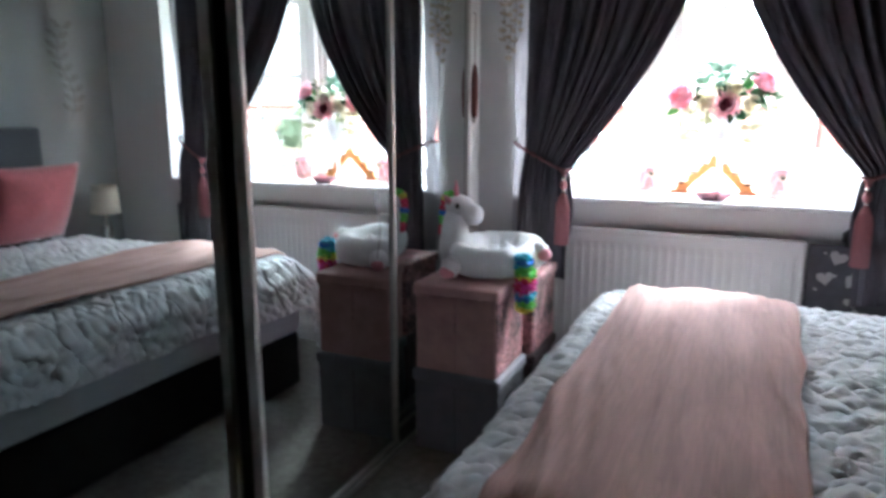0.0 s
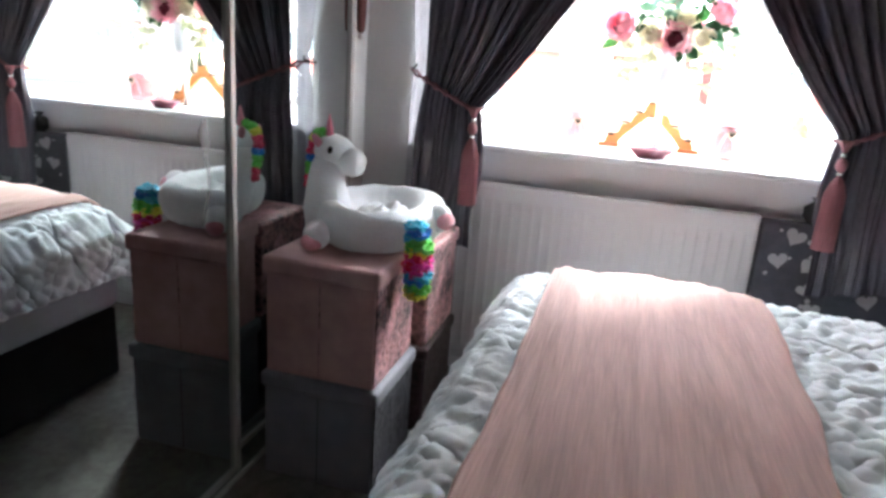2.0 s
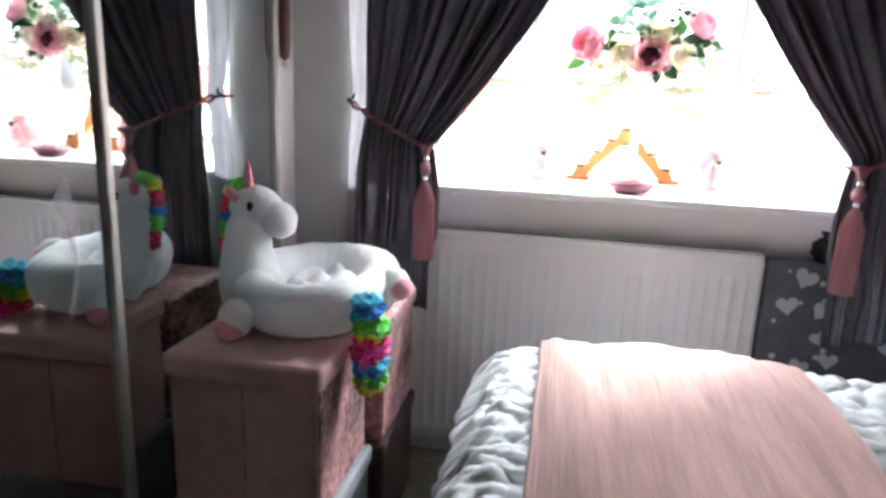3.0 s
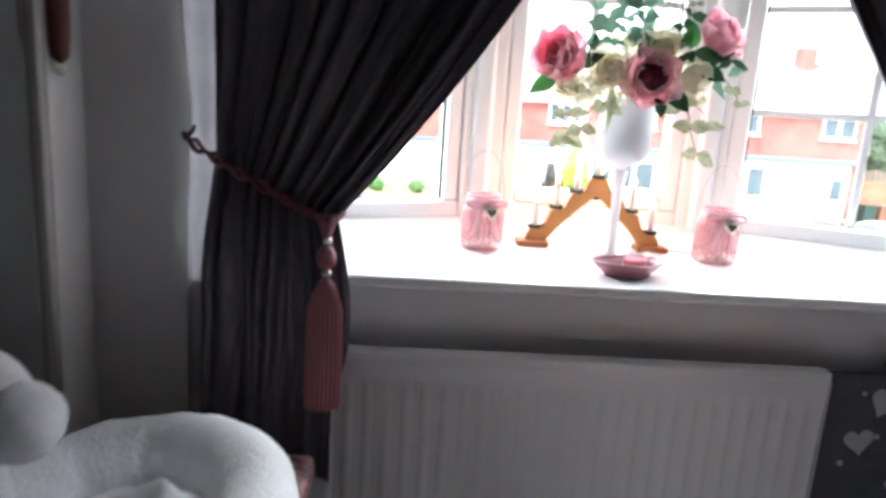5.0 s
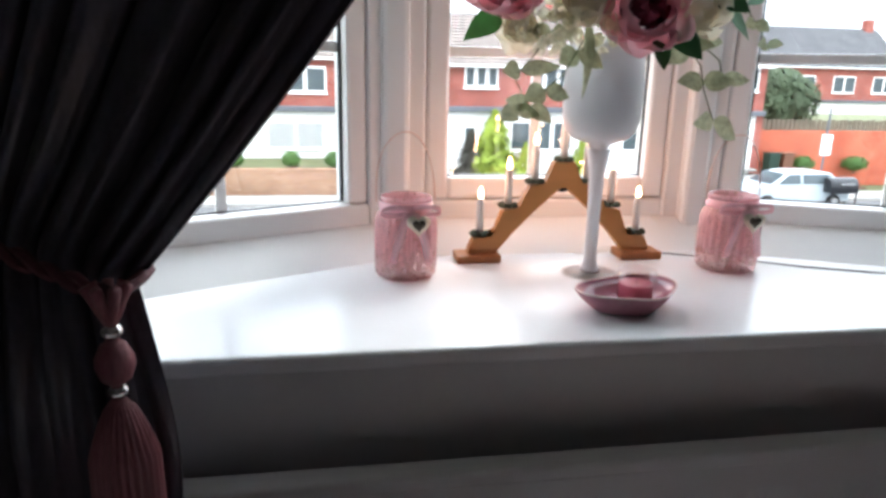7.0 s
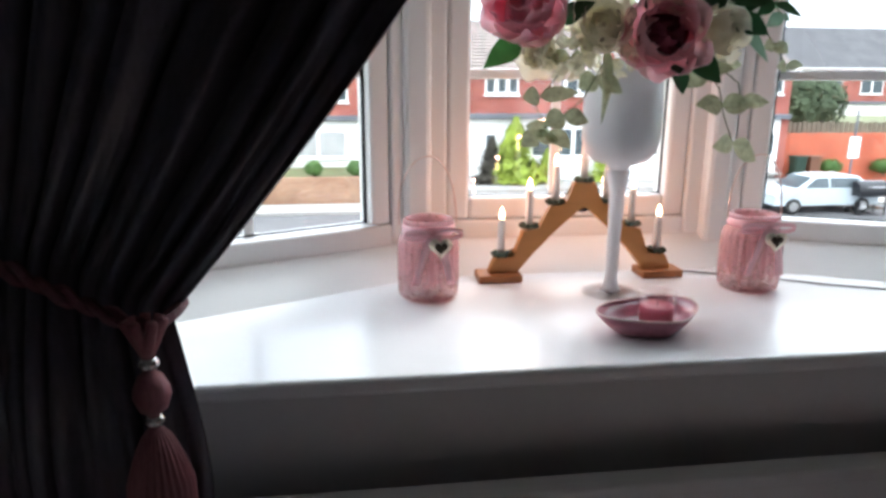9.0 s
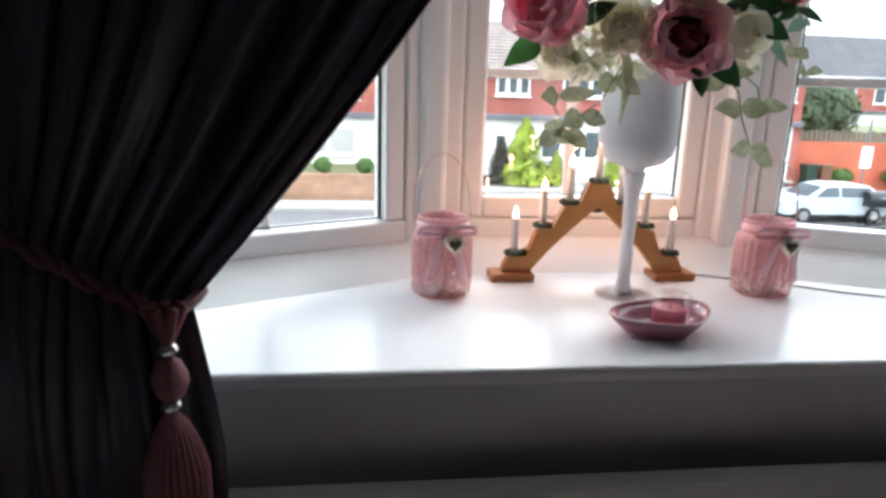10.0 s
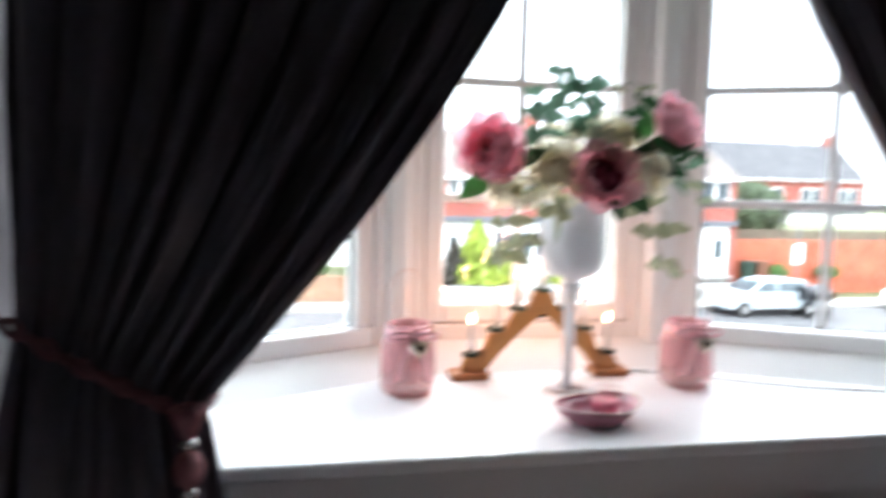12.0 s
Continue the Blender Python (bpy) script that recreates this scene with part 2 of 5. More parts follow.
structure("window_sill", extruded([(-1.058, 4.056), (1.068, 4.056), (1.068, 4.295), (0.30, 4.67), (-0.39, 4.67), (-1.058, 4.345)], SILL - 0.028, SILL, 0.009), SILLM, "deep glossy white window sill board in the bay", "window sill")
structure("bay_apron", extruded([(-0.98, 4.385), (0.88, 4.385), (0.33, 4.75), (-0.42, 4.75)], 0.2, SILL - 0.03), WALL, "outer base of the bay below the sill", "wall")
structure("bay_soffit", extruded([(-1.1, 4.385), (1.14, 4.385), (0.36, 4.82), (-0.45, 4.82)], WIN_T, WIN_T + 0.15), CEIL, "white soffit over the bay window", "ceiling")


def facet_pose(a, b):
    d = b - a
    return Matrix.Translation(a) @ Matrix.Rotation(math.atan2(d.y, d.x), 4, "Z"), d.length


def frame_bm(x0, x1, z0, z1, w, y0, y1, bevel=0.006):
    """Four mitred-looking rails round an opening, in the facet's own axes."""
    bm = box(x0, x0 + w, y0, y1, z0, z1, bevel)
    box(x1 - w, x1, y0, y1, z0, z1, bevel, bm=bm)
    box(x0 + w, x1 - w, y0 + 0.002, y1 - 0.002, z0, z0 + w, bevel, bm=bm)
    box(x0 + w, x1 - w, y0 + 0.002, y1 - 0.002, z1 - w, z1, bevel, bm=bm)
    return bm


def bay_window(name, a, b, bars_x, label, opens):
    m, ln = facet_pose(a, b)
    win = thing(name, label, "window", kind="structure")
    win.matrix_world = m
    up = bmesh.new()
    top = WIN_B + (0.012 if opens else 0.008)
    prof = [(-0.105, SILL - 0.002), (-0.016, top), (0.02, top), (0.02, SILL - 0.002)]
    ends = [[up.verts.new((x, y, z)) for y, z in prof] for x in (0.0, ln)]
    for k in range(len(prof)):
        j = (k + 1) % len(prof)
        up.faces.new((ends[0][k], ends[0][j], ends[1][j], ends[1][k]))
    up.faces.new(ends[0][::-1])
    up.faces.new(ends[1])
    bmesh.ops.recalc_face_normals(up, faces=up.faces[:])
    part("upstand", up, UPVC, win)
    part("window_frame", frame_bm(0.012, ln - 0.012, WIN_B - 0.002, WIN_T, 0.055, -0.012, 0.07), UPVC, win)
    g0, g1 = 0.069, ln - 0.069
    zb = WIN_B + (0.103 if opens else 0.056)
    if opens:
        part("sash_frame", frame_bm(g0, g1, WIN_B + 0.055, WIN_T - 0.058, 0.05, -0.006, 0.055, 0.008), UPVC, win)
    else:
        for x in (g0 - 0.001, g1 - 0.047):
            part("stile", box(x, x + 0.048, -0.004, 0.055, WIN_B + 0.054, WIN_T - 0.058, 0.008), UPVC, win)
        part("top_rail", box(g0 + 0.047, g1 - 0.047, -0.002, 0.053, WIN_T - 0.106, WIN_T - 0.058, 0.006), UPVC, win)
    p = part("pane", box(g0 + 0.046, g1 - 0.046, 0.026, 0.030, zb - 0.003, WIN_T - 0.104), GLASS, win)
    p.visible_shadow = False
    part("gasket", frame_bm(g0 + 0.0485, g1 - 0.0485, zb + 0.0005, WIN_T - 0.1065, 0.004, 0.016, 0.024, 0), DARK, win, "thin black rubber gasket")
    for z in (1.302, 1.60, 1.90):
        part("glazing_bar", box(g0 + 0.047, g1 - 0.047, 0.031, 0.043, z - 0.011, z + 0.011, 0.003), UPVC, win)
    for x in bars_x:
        part("glazing_bar", box(x - 0.011, x + 0.011, 0.0325, 0.0415, zb - 0.002, WIN_T - 0.105, 0.003), UPVC, win)
    return win


bay_window("window_1", BAY[0], BAY[1], (0.40,), "white plastic casement of the bay with glazing bars", False)
bay_window("window_2", BAY[1], BAY[2], (0.325,), "central white plastic bay casement lit pink by candle bulbs", True)
bay_window("window_3", BAY[2], BAY[3], (0.43,), "white plastic casement of the bay facing the street", False)
for n, c in ((1, BAY[1]), (2, BAY[2])):
    structure(f"window_post_{n}", moved(box(-0.03, 0.03, -0.03, 0.075, SILL, WIN_T, 0.012), Matrix.Translation(c + Vector((0, -0.01, 0)))), UPVC, "white plastic corner post of the bay window", "window post")
for n, c in ((3, BAY[1]), (4, BAY[2])):
    structure(f"window_post_{n}", moved(box(-0.012, 0.012, -0.03, 0.06, SILL, WIN_B - 0.004, 0.003), Matrix.Translation(c)), UPVC, "white corner block of the bay upstand", "window post")

# ---- sliding wardrobe ----
wardrobe = thing("sliding_wardrobe", "fitted wardrobe with tall mirrored sliding doors in pale frames", "wardrobe")


def mirror_door(x, y0, y1, label):
    z0 = FLOOR + 0.03
    door = part("sliding_door", box(x - 0.022, x - 0.006, y0 + 0.004, y1 - 0.004, z0 + 0.005, 2.2), DARK, wardrobe, label)
    part("mirror", box(x - 0.006, x, y0 + 0.02, y1 - 0.02, z0 + 0.015, 2.19), MIRROR, door)
    for y in (y0, y1 - 0.024):
        part("stile", box(x - 0.028, x + 0.014, y, y + 0.024, z0, 2.205, 0.004), ALU, door)
    for z in (z0 - 0.002, 2.185):
        part("rail", box(x - 0.026, x + 0.008, y0 + 0.024, y1 - 0.024, z, z + 0.022, 0.003), ALU, door)
    return door


M_FRONT, M_REAR = -1.252, -1.312
mirror_door(M_REAR, 0.62, 2.12, "mirrored rear sliding door")
mirror_door(M_FRONT, 2.045, 2.963, "mirrored front sliding door")
mirror_door(M_REAR, 2.87, 3.93, "mirrored rear sliding door")
mirror_door(M_FRONT, -0.35, 0.66, "mirrored front sliding door")
part("bottom_track", box(-1.246, -1.234, Y_BACK + 0.01, 3.935, FLOOR, FLOOR + 0.022, 0.004), ALU, wardrobe)
part("top_track", box(-1.39, -1.22, Y_BACK + 0.01, 3.935, 2.21, 2.27, 0.004), WHITE, wardrobe)
part("bulkhead", box(-1.39, -1.24, Y_BACK + 0.01, 4.077, 2.272, 2.398), WHITE, wardrobe)
part("filler_panel", box(-1.37, -1.30, 3.937, 4.077, FLOOR, 2.27, 0.003), WHITE, wardrobe)
part("end_panel", box(-1.37, -1.30, Y_BACK + 0.005, -0.36, FLOOR + 0.023, 2.205, 0.003), WHITE, wardrobe)
part("carcass_back", box(-1.81, -1.79, Y_BACK + 0.01, 4.07, FLOOR, 2.27), WHITE, wardrobe)

# ---- radiator ----
radiator = thing("radiator", "white convector panel radiator under the window", "radiator")
RX0, RX1, RZ0, RZ1 = -0.80, 0.380, -0.10, 0.716
NF = 27


def rad_face(u, v):
    x = lerp(RX0, RX1, u)
    z = lerp(RZ0, RZ1, v)
    flute = 0.5 - 0.5 * math.cos(2 * math.pi * NF * u)
    inner = min(1, max(0, (v - 0.05) / 0.05)) * min(1, max(0, (0.93 - v) / 0.05))
    return (x, 3.997 + 0.0034 * inner * (1 if flute > 0.55 else flute / 0.55) - 0.004 * (1 - inner), z)


panel = thicken(sheet(rad_face, NF * 8, 40), 0.004)
part("front_panel", panel, RADW, radiator)
part("back_panel", box(RX0, RX1, 4.038, 4.044, RZ0, RZ1 - 0.01), RADW, radiator)
bm = box(RX0 - 0.004, RX1 + 0.004, 3.986, 4.030, RZ1 - 0.02, RZ1 + 0.004, 0.006, 3)
part("top_cap", bm, RADW, radiator)
for x in (RX0 - 0.006, RX1 + 0.002):
    part("side_panel", box(x, x + 0.004, 3.988, 4.044, RZ0, RZ1 - 0.018), RADW, radiator)
part("valve", moved(turned([(0.012, 0.0), (0.012, 0.12), (0.018, 0.12), (0.02, 0.18), (0.014, 0.19)], 12), Matrix.Translation((RX0 - 0.035, 4.02, FLOOR))), WHITE, radiator)
part("pipe", tube([(RX0 - 0.035, 4.02, -0.05), (RX0 - 0.02, 4.02, -0.04), (RX0 + 0.01, 4.02, -0.04)], 0.008), WHITE, radiator)
for x in (-0.5, 0.2):
    part("bracket", box(x - 0.015, x + 0.015, 4.0435, 4.081, 0.0, 0.66), RADW, radiator)

# ---- curtains ----
HEM, ROD = 0.44, 2.27


def curtain_point(u, v):
    """u from the wall side to the middle of the window, v from the rod to the hem."""
    xt, xk, xh = lerp(-1.0, -0.115, u), lerp(-1.0, -0.74, u), lerp(-1.03, -0.745, u)
    zk = lerp(1.135, 1.022, u)
    k = 0.55
    ph = 2 * math.pi * (8.5 * u + 0.65 * noise.noise(Vector((u * 4.5, 0, 6))))
    wob = noise.noise(Vector((u * 6, v * 2.5, 3.1)))
    if v < k:
        s = 1 - v / k
        g = 1 - (1 - s) ** 1.75
        x, z = lerp(xk, xt, g), lerp(zk, ROD, s)
        amp = lerp(0.016, 0.045, min(1, s * 1.6))
        y = lerp(lerp(3.985, 3.935, u), 3.98, min(1, s * 2.2))
        y -= 0.05 * u * math.sin(math.pi * min(1, s * 1.3)) * 0.8
    else:
        s = (v - k) / (1 - k)
        puff = math.sin(math.pi * min(1, s * 1.4)) * 0.034
        x, z = lerp(xk, xh, s) + puff * ((2 * u - 1) if u > 0.5 else 0.25 * (2 * u - 1)), lerp(zk, HEM + 0.05 * (1 - u), s)
        amp = lerp(0.016, 0.034, min(1, s * 2.5))
        y = lerp(lerp(3.985, 3.935, u), 3.95, min(1, s * 1.5)) - 0.02 * math.sin(math.pi * min(1, s * 2))
    fold = math.sin(ph + 1.6 * wob) + 0.42 * math.sin(2.3 * ph + 5 * wob + 1)
    y += amp * fold * (0.75 + 0.5 * noise.noise(Vector((u * 11, v * 1.3, 8))))
    x += 0.35 * amp * math.cos(ph + 1.2 * wob) * (1 if 0.03 < u < 0.97 else 0.3)
    y += 0.004 * noise.noise(Vector((u * 40, v * 14, 1)))
    near = math.exp(-((v - 0.55) / 0.16) ** 2)
    y += 0.011 * near * (0.5 - abs(noise.noise(Vector((u * 22, v * 4.0, 11)))))
    return (x, min(y, 4.038), z)


def tieback(parent_name, flip, label):
    t = thing(parent_name, label, "curtain tieback", group="curtain tiebacks")
    f = (lambda p: (-0.168 - p[0], p[1], p[2])) if flip else (lambda p: p)
    hook = [(-1.075, 4.081, 1.158), (-1.075, 4.035, 1.158), (-1.068, 4.01, 1.16), (-1.052, 4.005, 1.172), (-1.05, 4.016, 1.184)]
    part("hook", tube([f(p) for p in hook], 0.005), DARK, t, "dark metal wall hook")
    for off in (0.0, 1.0):
        pts = []
        for i in range(41):
            s = i / 40
            x, z = lerp(-1.07, -0.755, s), lerp(1.163, 1.020, s)
            y = lerp(4.012, 3.895, math.sin(s * math.pi / 2) ** 0.8)
            a = s * 40 + off * math.pi
            pts.append(f((x, y + 0.005 * math.cos(a), z + 0.006 * math.sin(a) + (0.006 if off else -0.006) * (1 - s))))
        part("cord", tube(pts, 0.0055, 6), ROPE, t)
    pts = [f((-0.755 + 0.025 * math.sin(a), 3.935 - 0.045 * math.cos(a), 1.020 + 0.012 * math.sin(a))) for a in [i * math.pi / 10 for i in range(11)]]
    part("cord", tube(pts, 0.007, 6), ROPE, t)
    cx, cy = f((-0.755, 3.885, 0))[:2]
    for k in range(7):
        a = 2 * math.pi * k / 7
        pts = [(cx + 0.02 * math.cos(a) * (1 - q), cy + 0.02 * math.sin(a) * (1 - q), lerp(1.035, 0.992, q)) for q in (0, 0.3, 0.7, 1)]
        part("knot_strand", tube(pts, 0.0062, 6), TASSEL, t, smooth=True)
    mv = Matrix.Translation((cx, cy, 0))
    for z in (0.985, 0.919):
        part("bead", moved(blob(0.0115, 0.0115, 0.010, n=14), mv @ Matrix.Translation((0, 0, z))), SILVER, t, "shiny silver bead", smooth=True)
    part("bobble", moved(turned([(0.004, 0.977), (0.013, 0.971), (0.019, 0.958), (0.020, 0.947), (0.015, 0.933), (0.005, 0.925)], 20), mv), TASSEL, t, smooth=True)
    bm = sheet(lambda u, v: ((0.006 + 0.027 * min(1, v * 4) ** 0.6 + 0.004 * v + 0.0022 * math.cos(2 * math.pi * 26 * u) * min(1, v * 4)) * math.cos(2 * math.pi * u), (0.006 + 0.025 * min(1, v * 4) ** 0.6 + 0.004 * v + 0.0022 * math.cos(2 * math.pi * 26 * u) * min(1, v * 4)) * math.sin(2 * math.pi * u), lerp(0.912, 0.640, v) + (0.008 * noise.noise(Vector((u * 30, 0, 2))) if v > 0.95 else 0)), 156, 20, True)
    part("fringe", moved(bm, mv), TASSEL, t, smooth=True)
    return t


SILVER = mat("silver", (0.75, 0.74, 0.72), 0.2, metal=1.0, scale=40, vary=0.05)
curtain_l = tagged(part("curtain", thicken(sheet(curtain_point, 190, 110), 0.0025), CURTAIN, smooth=True), "mauve-grey satin curtain tied back with a corded tassel", "curtain", "pair of curtains")
curtain_r = tagged(part("curtain", thicken(sheet(lambda u, v: (lambda p: (-0.168 - p[0], p[1], p[2] + 0.02 * math.sin(3.1 * v)))(curtain_point(u, v)), 190, 110), 0.0025), CURTAIN, smooth=True), "mauve-grey satin curtain gathered on the headboard side", "curtain", "pair of curtains")
LINING = mat("pale_grey_lining", (0.55, 0.54, 0.56), 0.8, scale=120, vary=0.1, transl=0.55)


def lining_point(u, v):
    z = lerp(ROD - 0.02, HEM + 0.06, v)
    x0 = curve_at([(HEM, -1.085), (1.0, -1.08), (1.19, -1.062), (1.4, -1.085), (ROD, -1.12)], z)
    x1 = curve_at([(HEM, -1.01), (1.19, -1.0), (ROD, -0.98)], z)
    return (lerp(x0, x1, u), 4.048 - 0.012 * math.sin(math.pi * u) + 0.004 * math.sin(3 * v + 9 * u) - 0.012 * (1 if abs(z - 1.158) < 0.05 else 0), z)


for flip, owner in ((1, curtain_l), (-1, curtain_r)):
    part("lining", thicken(sheet(lambda u, v: (lambda p: (p[0], p[1], p[2]) if flip == 1 else (-0.168 - p[0], p[1], p[2]))(lining_point(u, v)), 10, 70), 0.0012), LINING, owner, "pale grey lining edge lit from behind", smooth=True)
tieback("curtain_tieback", False, "plum cord tieback with a dusky pink silk tassel")
tieback("curtain_tieback", True, "plum cord tieback with a dusky pink silk tassel")
rod = thing("curtain_rod", "slim pale curtain rod above the bay opening", "curtain rod")
part("rod", tube([(-1.15, 3.99, 2.285), (1.15, 3.99, 2.285)], 0.011, 12), ALU, rod)
for x in (-1.1, 1.1):
    part("bracket", box(x - 0.01, x + 0.01, 3.99, 4.081, 2.27, 2.30), ALU, rod)

# ---- bed ----
BX0, BX1, BY0, BY1 = -0.432, 1.50, 1.60, 3.40
bed = thing("divan_bed", "wide divan bed with a black base and charcoal headboard", "bed")
part("base", box(BX0 + 0.02, BX1, BY0 + 0.02, BY1 - 0.02, FLOOR + 0.02, 0.13, 0.015), DIVAN, bed)
part("mattress", box(BX0, BX1, BY0, BY1, 0.13, 0.48, 0.05, 4), SHEET, bed, smooth=True)
bm = box(BX1 + 0.005, BX1 + 0.11, BY0 - 0.03, BY1 + 0.03, FLOOR, 1.24, 0.03, 3)
part("headboard", bm, HEADB, bed, "charcoal upholstered headboard", smooth=True)


def fold_over(d, r):
    """How far a cloth that runs d past an edge goes out, and how far down."""
    if d <= 0:
        return d, 0.0
    q = r * math.pi / 2
    if d < q:
        return r * math.sin(d / r), r * (1 - math.cos(d / r))
    return r + 0.05 * (d - q), r + (d - q)


def bed_cloth(px, py, top, r=0.10):
    """Drapes the flat place (px, py) over the mattress."""
    ox, oy = BX0 + 0.07, BY0 + 0.07
    hy = BY1 - 0.07
    x, y, z = px, py, top
    if px < ox:
        out, down = fold_over(ox - px, r)
        x, z = ox - out, z - down
    if py < oy:
        out, down = fold_over(oy - py, r)
        y, z = oy - out, z - down
    if py > hy:
        out, down = fold_over(py - hy, r)
        y, z = hy + out, z - down
    return x, y, z


def duvet_point(u, v):
    px, py = lerp(BX0 - 0.21, 1.12, u), lerp(BY0 - 0.21, BY1 + 0.28, v)
    x, y, z = bed_cloth(px, py, 0.522)
    warp = noise.noise(Vector((px * 6, py * 6, 2)))
    creases = 0.0
    for a, f, k in ((0.35, 8.5, 3.1), (1.45, 10.0, 5.7), (2.45, 9.2, 8.3), (0.75, 19.0, 1.9), (2.05, 21.0, 6.4), (2.75, 23.0, 4.4), (1.25, 26.0, 7.7)):
        w = (px * math.cos(a) + py * math.sin(a)) * f + 1.3 * noise.noise(Vector((px * 5 + k, py * 5, k)))
        creases += abs(2 * (w - math.floor(w)) - 1) * (7.5 / f if f < 12 else 11.5 / f)
    seam = min(abs(math.sin(math.pi * (px * 2.2 + py * 3.9 + 0.15 * noise.noise(Vector((px * 3, py * 3, 7)))))), abs(math.sin(math.pi * (px * 2.2 - py * 3.9))))
    fine = 0.5 - abs(noise.noise(Vector((px * 42, py * 34, 5))))
    h = 0.0095 * creases + 0.006 * warp + 0.014 * min(1, seam * 9) + 0.004 * fine + 0.014 * noise.noise(Vector((px * 2, py * 2, 1))) - 0.014
    nx = -1 if px < BX0 + 0.02 else 0
    ny = -1 if py < BY0 + 0.02 else (1 if py > BY1 - 0.02 else 0)
    if z > 0.475:
        return (x, y, z + h)
    return (x + nx * h, y + ny * h, z + 0.02 * noise.noise(Vector((px * 4, py * 4, 9))))


duvet = thing("duvet", "white ruched duvet spread over the bed", "duvet")
part("cover", thicken(sheet(duvet_point, 330, 380), -0.012), DUVET, duvet, smooth=True)
part("hem", tube([duvet_point(0.0, k / 160) for k in range(161)], 0.007, 8), DUVET, duvet, smooth=True)


def runner_point(u, v):
    py = lerp(BY0 - 0.25, BY1 + 0.14, v)
    skew = 0.05 * (1 - v)
    px = lerp(-0.315, 0.325 - 2 * skew, u)
    x, y, z = bed_cloth(px, py, 0.582, 0.13)
    rip = 0.024 * noise.noise(Vector((px * 8 + py * 0.8, py * 1.6, 4))) + 0.012 * (0.5 - abs(noise.noise(Vector((px * 17 + py * 2, py * 1.5, 9))))) + 0.005 * noise.noise(Vector((px * 30, py * 6, 2)))
    edge = min(u, 1 - u) * 20
    return (x + 0.020 * noise.noise(Vector((0, py * 4, u * 3))), y, z + rip - 0.008 * max(0, 1 - edge))


runner = thing("bed_runner", "blush pink pleated throw across the foot of the bed", "throw")
part("cloth", thicken(sheet(runner_point, 110, 170), -0.006), RUNNER, runner, smooth=True)
for u in (0.0, 1.0):
    part("hem", tube([Vector(runner_point(u, k / 120)) + Vector((0, 0, 0.002)) for k in range(121)], 0.0065, 8), RUNNER, runner, smooth=True)


def cushion(name, w, h, d, m, material, label):
    bm = bmesh.new()
    n = 18
    grid = {}
    for s in (1, -1):
        for i in range(n + 1):
            for j in range(n + 1):
                a, b = 2 * i / n - 1, 2 * j / n - 1
                t = ((1 - a * a) * (1 - b * b)) ** 1.1
                x = a * w / 2 * (1 - 0.07 * (1 - b * b) * abs(a) ** 3)
                z = b * h / 2 * (1 - 0.07 * (1 - a * a) * abs(b) ** 3)
                y = s * d / 2 * max(0, t) ** 0.42 * (1 + 0.12 * noise.noise(Vector((a * 2, b * 2, s))))
                edge = i in (0, n) or j in (0, n)
                grid[s, i, j] = grid[1, i, j] if edge and s == -1 else bm.verts.new((x, y, z))
        for i in range(n):
            for j in range(n):
                q = [grid[s, i, j], grid[s, i + 1, j], grid[s, i + 1, j + 1], grid[s, i, j + 1]]
                bm.faces.new(q if s == 1 else q[::-1])
    bmesh.ops.recalc_face_normals(bm, faces=bm.faces[:])
    ob = part(name, bm, material, smooth=True)
    ob.matrix_world = m
    return tagged(ob, label, "cushion")


cushion("cushion", 0.58, 0.5, 0.22, pose(1.05, 1.95, 0.76, -18, 0, 90), CUSHION, "coral pink velvet cushion propped before the headboard")
cushion("cushion", 0.58, 0.5, 0.22, pose(1.05, 3.0, 0.80, -22, 0, 82), CUSHION, "coral pink velvet cushion propped before the headboard")
cushion("pillow", 0.72, 0.45, 0.18, pose(1.34, 2.0, 0.74, -14, 0, 90), DUVET, "white cotton pillow leaning against the headboard")
cushion("pillow", 0.72, 0.45, 0.18, pose(1.34, 2.9, 0.74, -14, 0, 90), DUVET, "white cotton pillow leaning against the headboard")

# ---- storage boxes ----


def storage_box(x0, x1, y0, y1, z0, z1, body, side, lid_h, label):
    ob = thing("storage_box", label, "storage box", "stacked storage boxes", at=((x0 + x1) / 2, (y0 + y1) / 2, z0))
    back = Matrix.Translation((-(x0 + x1) / 2, -(y0 + y1) / 2, -z0))
    o = 0.012
    part("body", moved(box(x0 + o, x1 - o - 0.004, y0 + o, y1 - o, z0, z1 - 0.012, 0.006), back), body, ob)
    part("side_panel", moved(box(x1 - o - 0.003, x1 - o + 0.002, y0 + o + 0.004, y1 - o - 0.004, z0 + 0.004, z1 - lid_h, 0.002), back), side, ob)
    part("lid", moved(box(x0, x1, y0, y1, z1 - lid_h, z1, 0.014, 3), back), body, ob, smooth=False)
    part("seam", moved(box((x0 + x1) / 2 - 0.0015, (x0 + x1) / 2 + 0.0015, y0 + o - 0.002, y0 + o + 0.002, z0 + 0.01, z1 - lid_h - 0.004), back), side, ob)
    return ob


storage_box(-1.195, -0.795, 3.015, 3.40, 0.19, 0.585, PINKBOX, CRUSH, 0.06, "pink velvet storage cube with crushed side on a grey one")
storage_box(-1.20, -0.785, 3.01, 3.41, FLOOR, 0.188, GREYBOX, GREYCRUSH, 0.055, "grey velvet storage cube standing on the carpet")
storage_box(-1.18, -0.76, 3.44, 3.84, 0.17, 0.555, CRUSH, CRUSH, 0.055, "dark pink crushed velvet storage cube by the window")
storage_box(-1.18, -0.755, 3.435, 3.845, FLOOR, 0.168, BROWNBOX, BROWNBOX, 0.05, "dark velvet storage cube standing on the carpet")

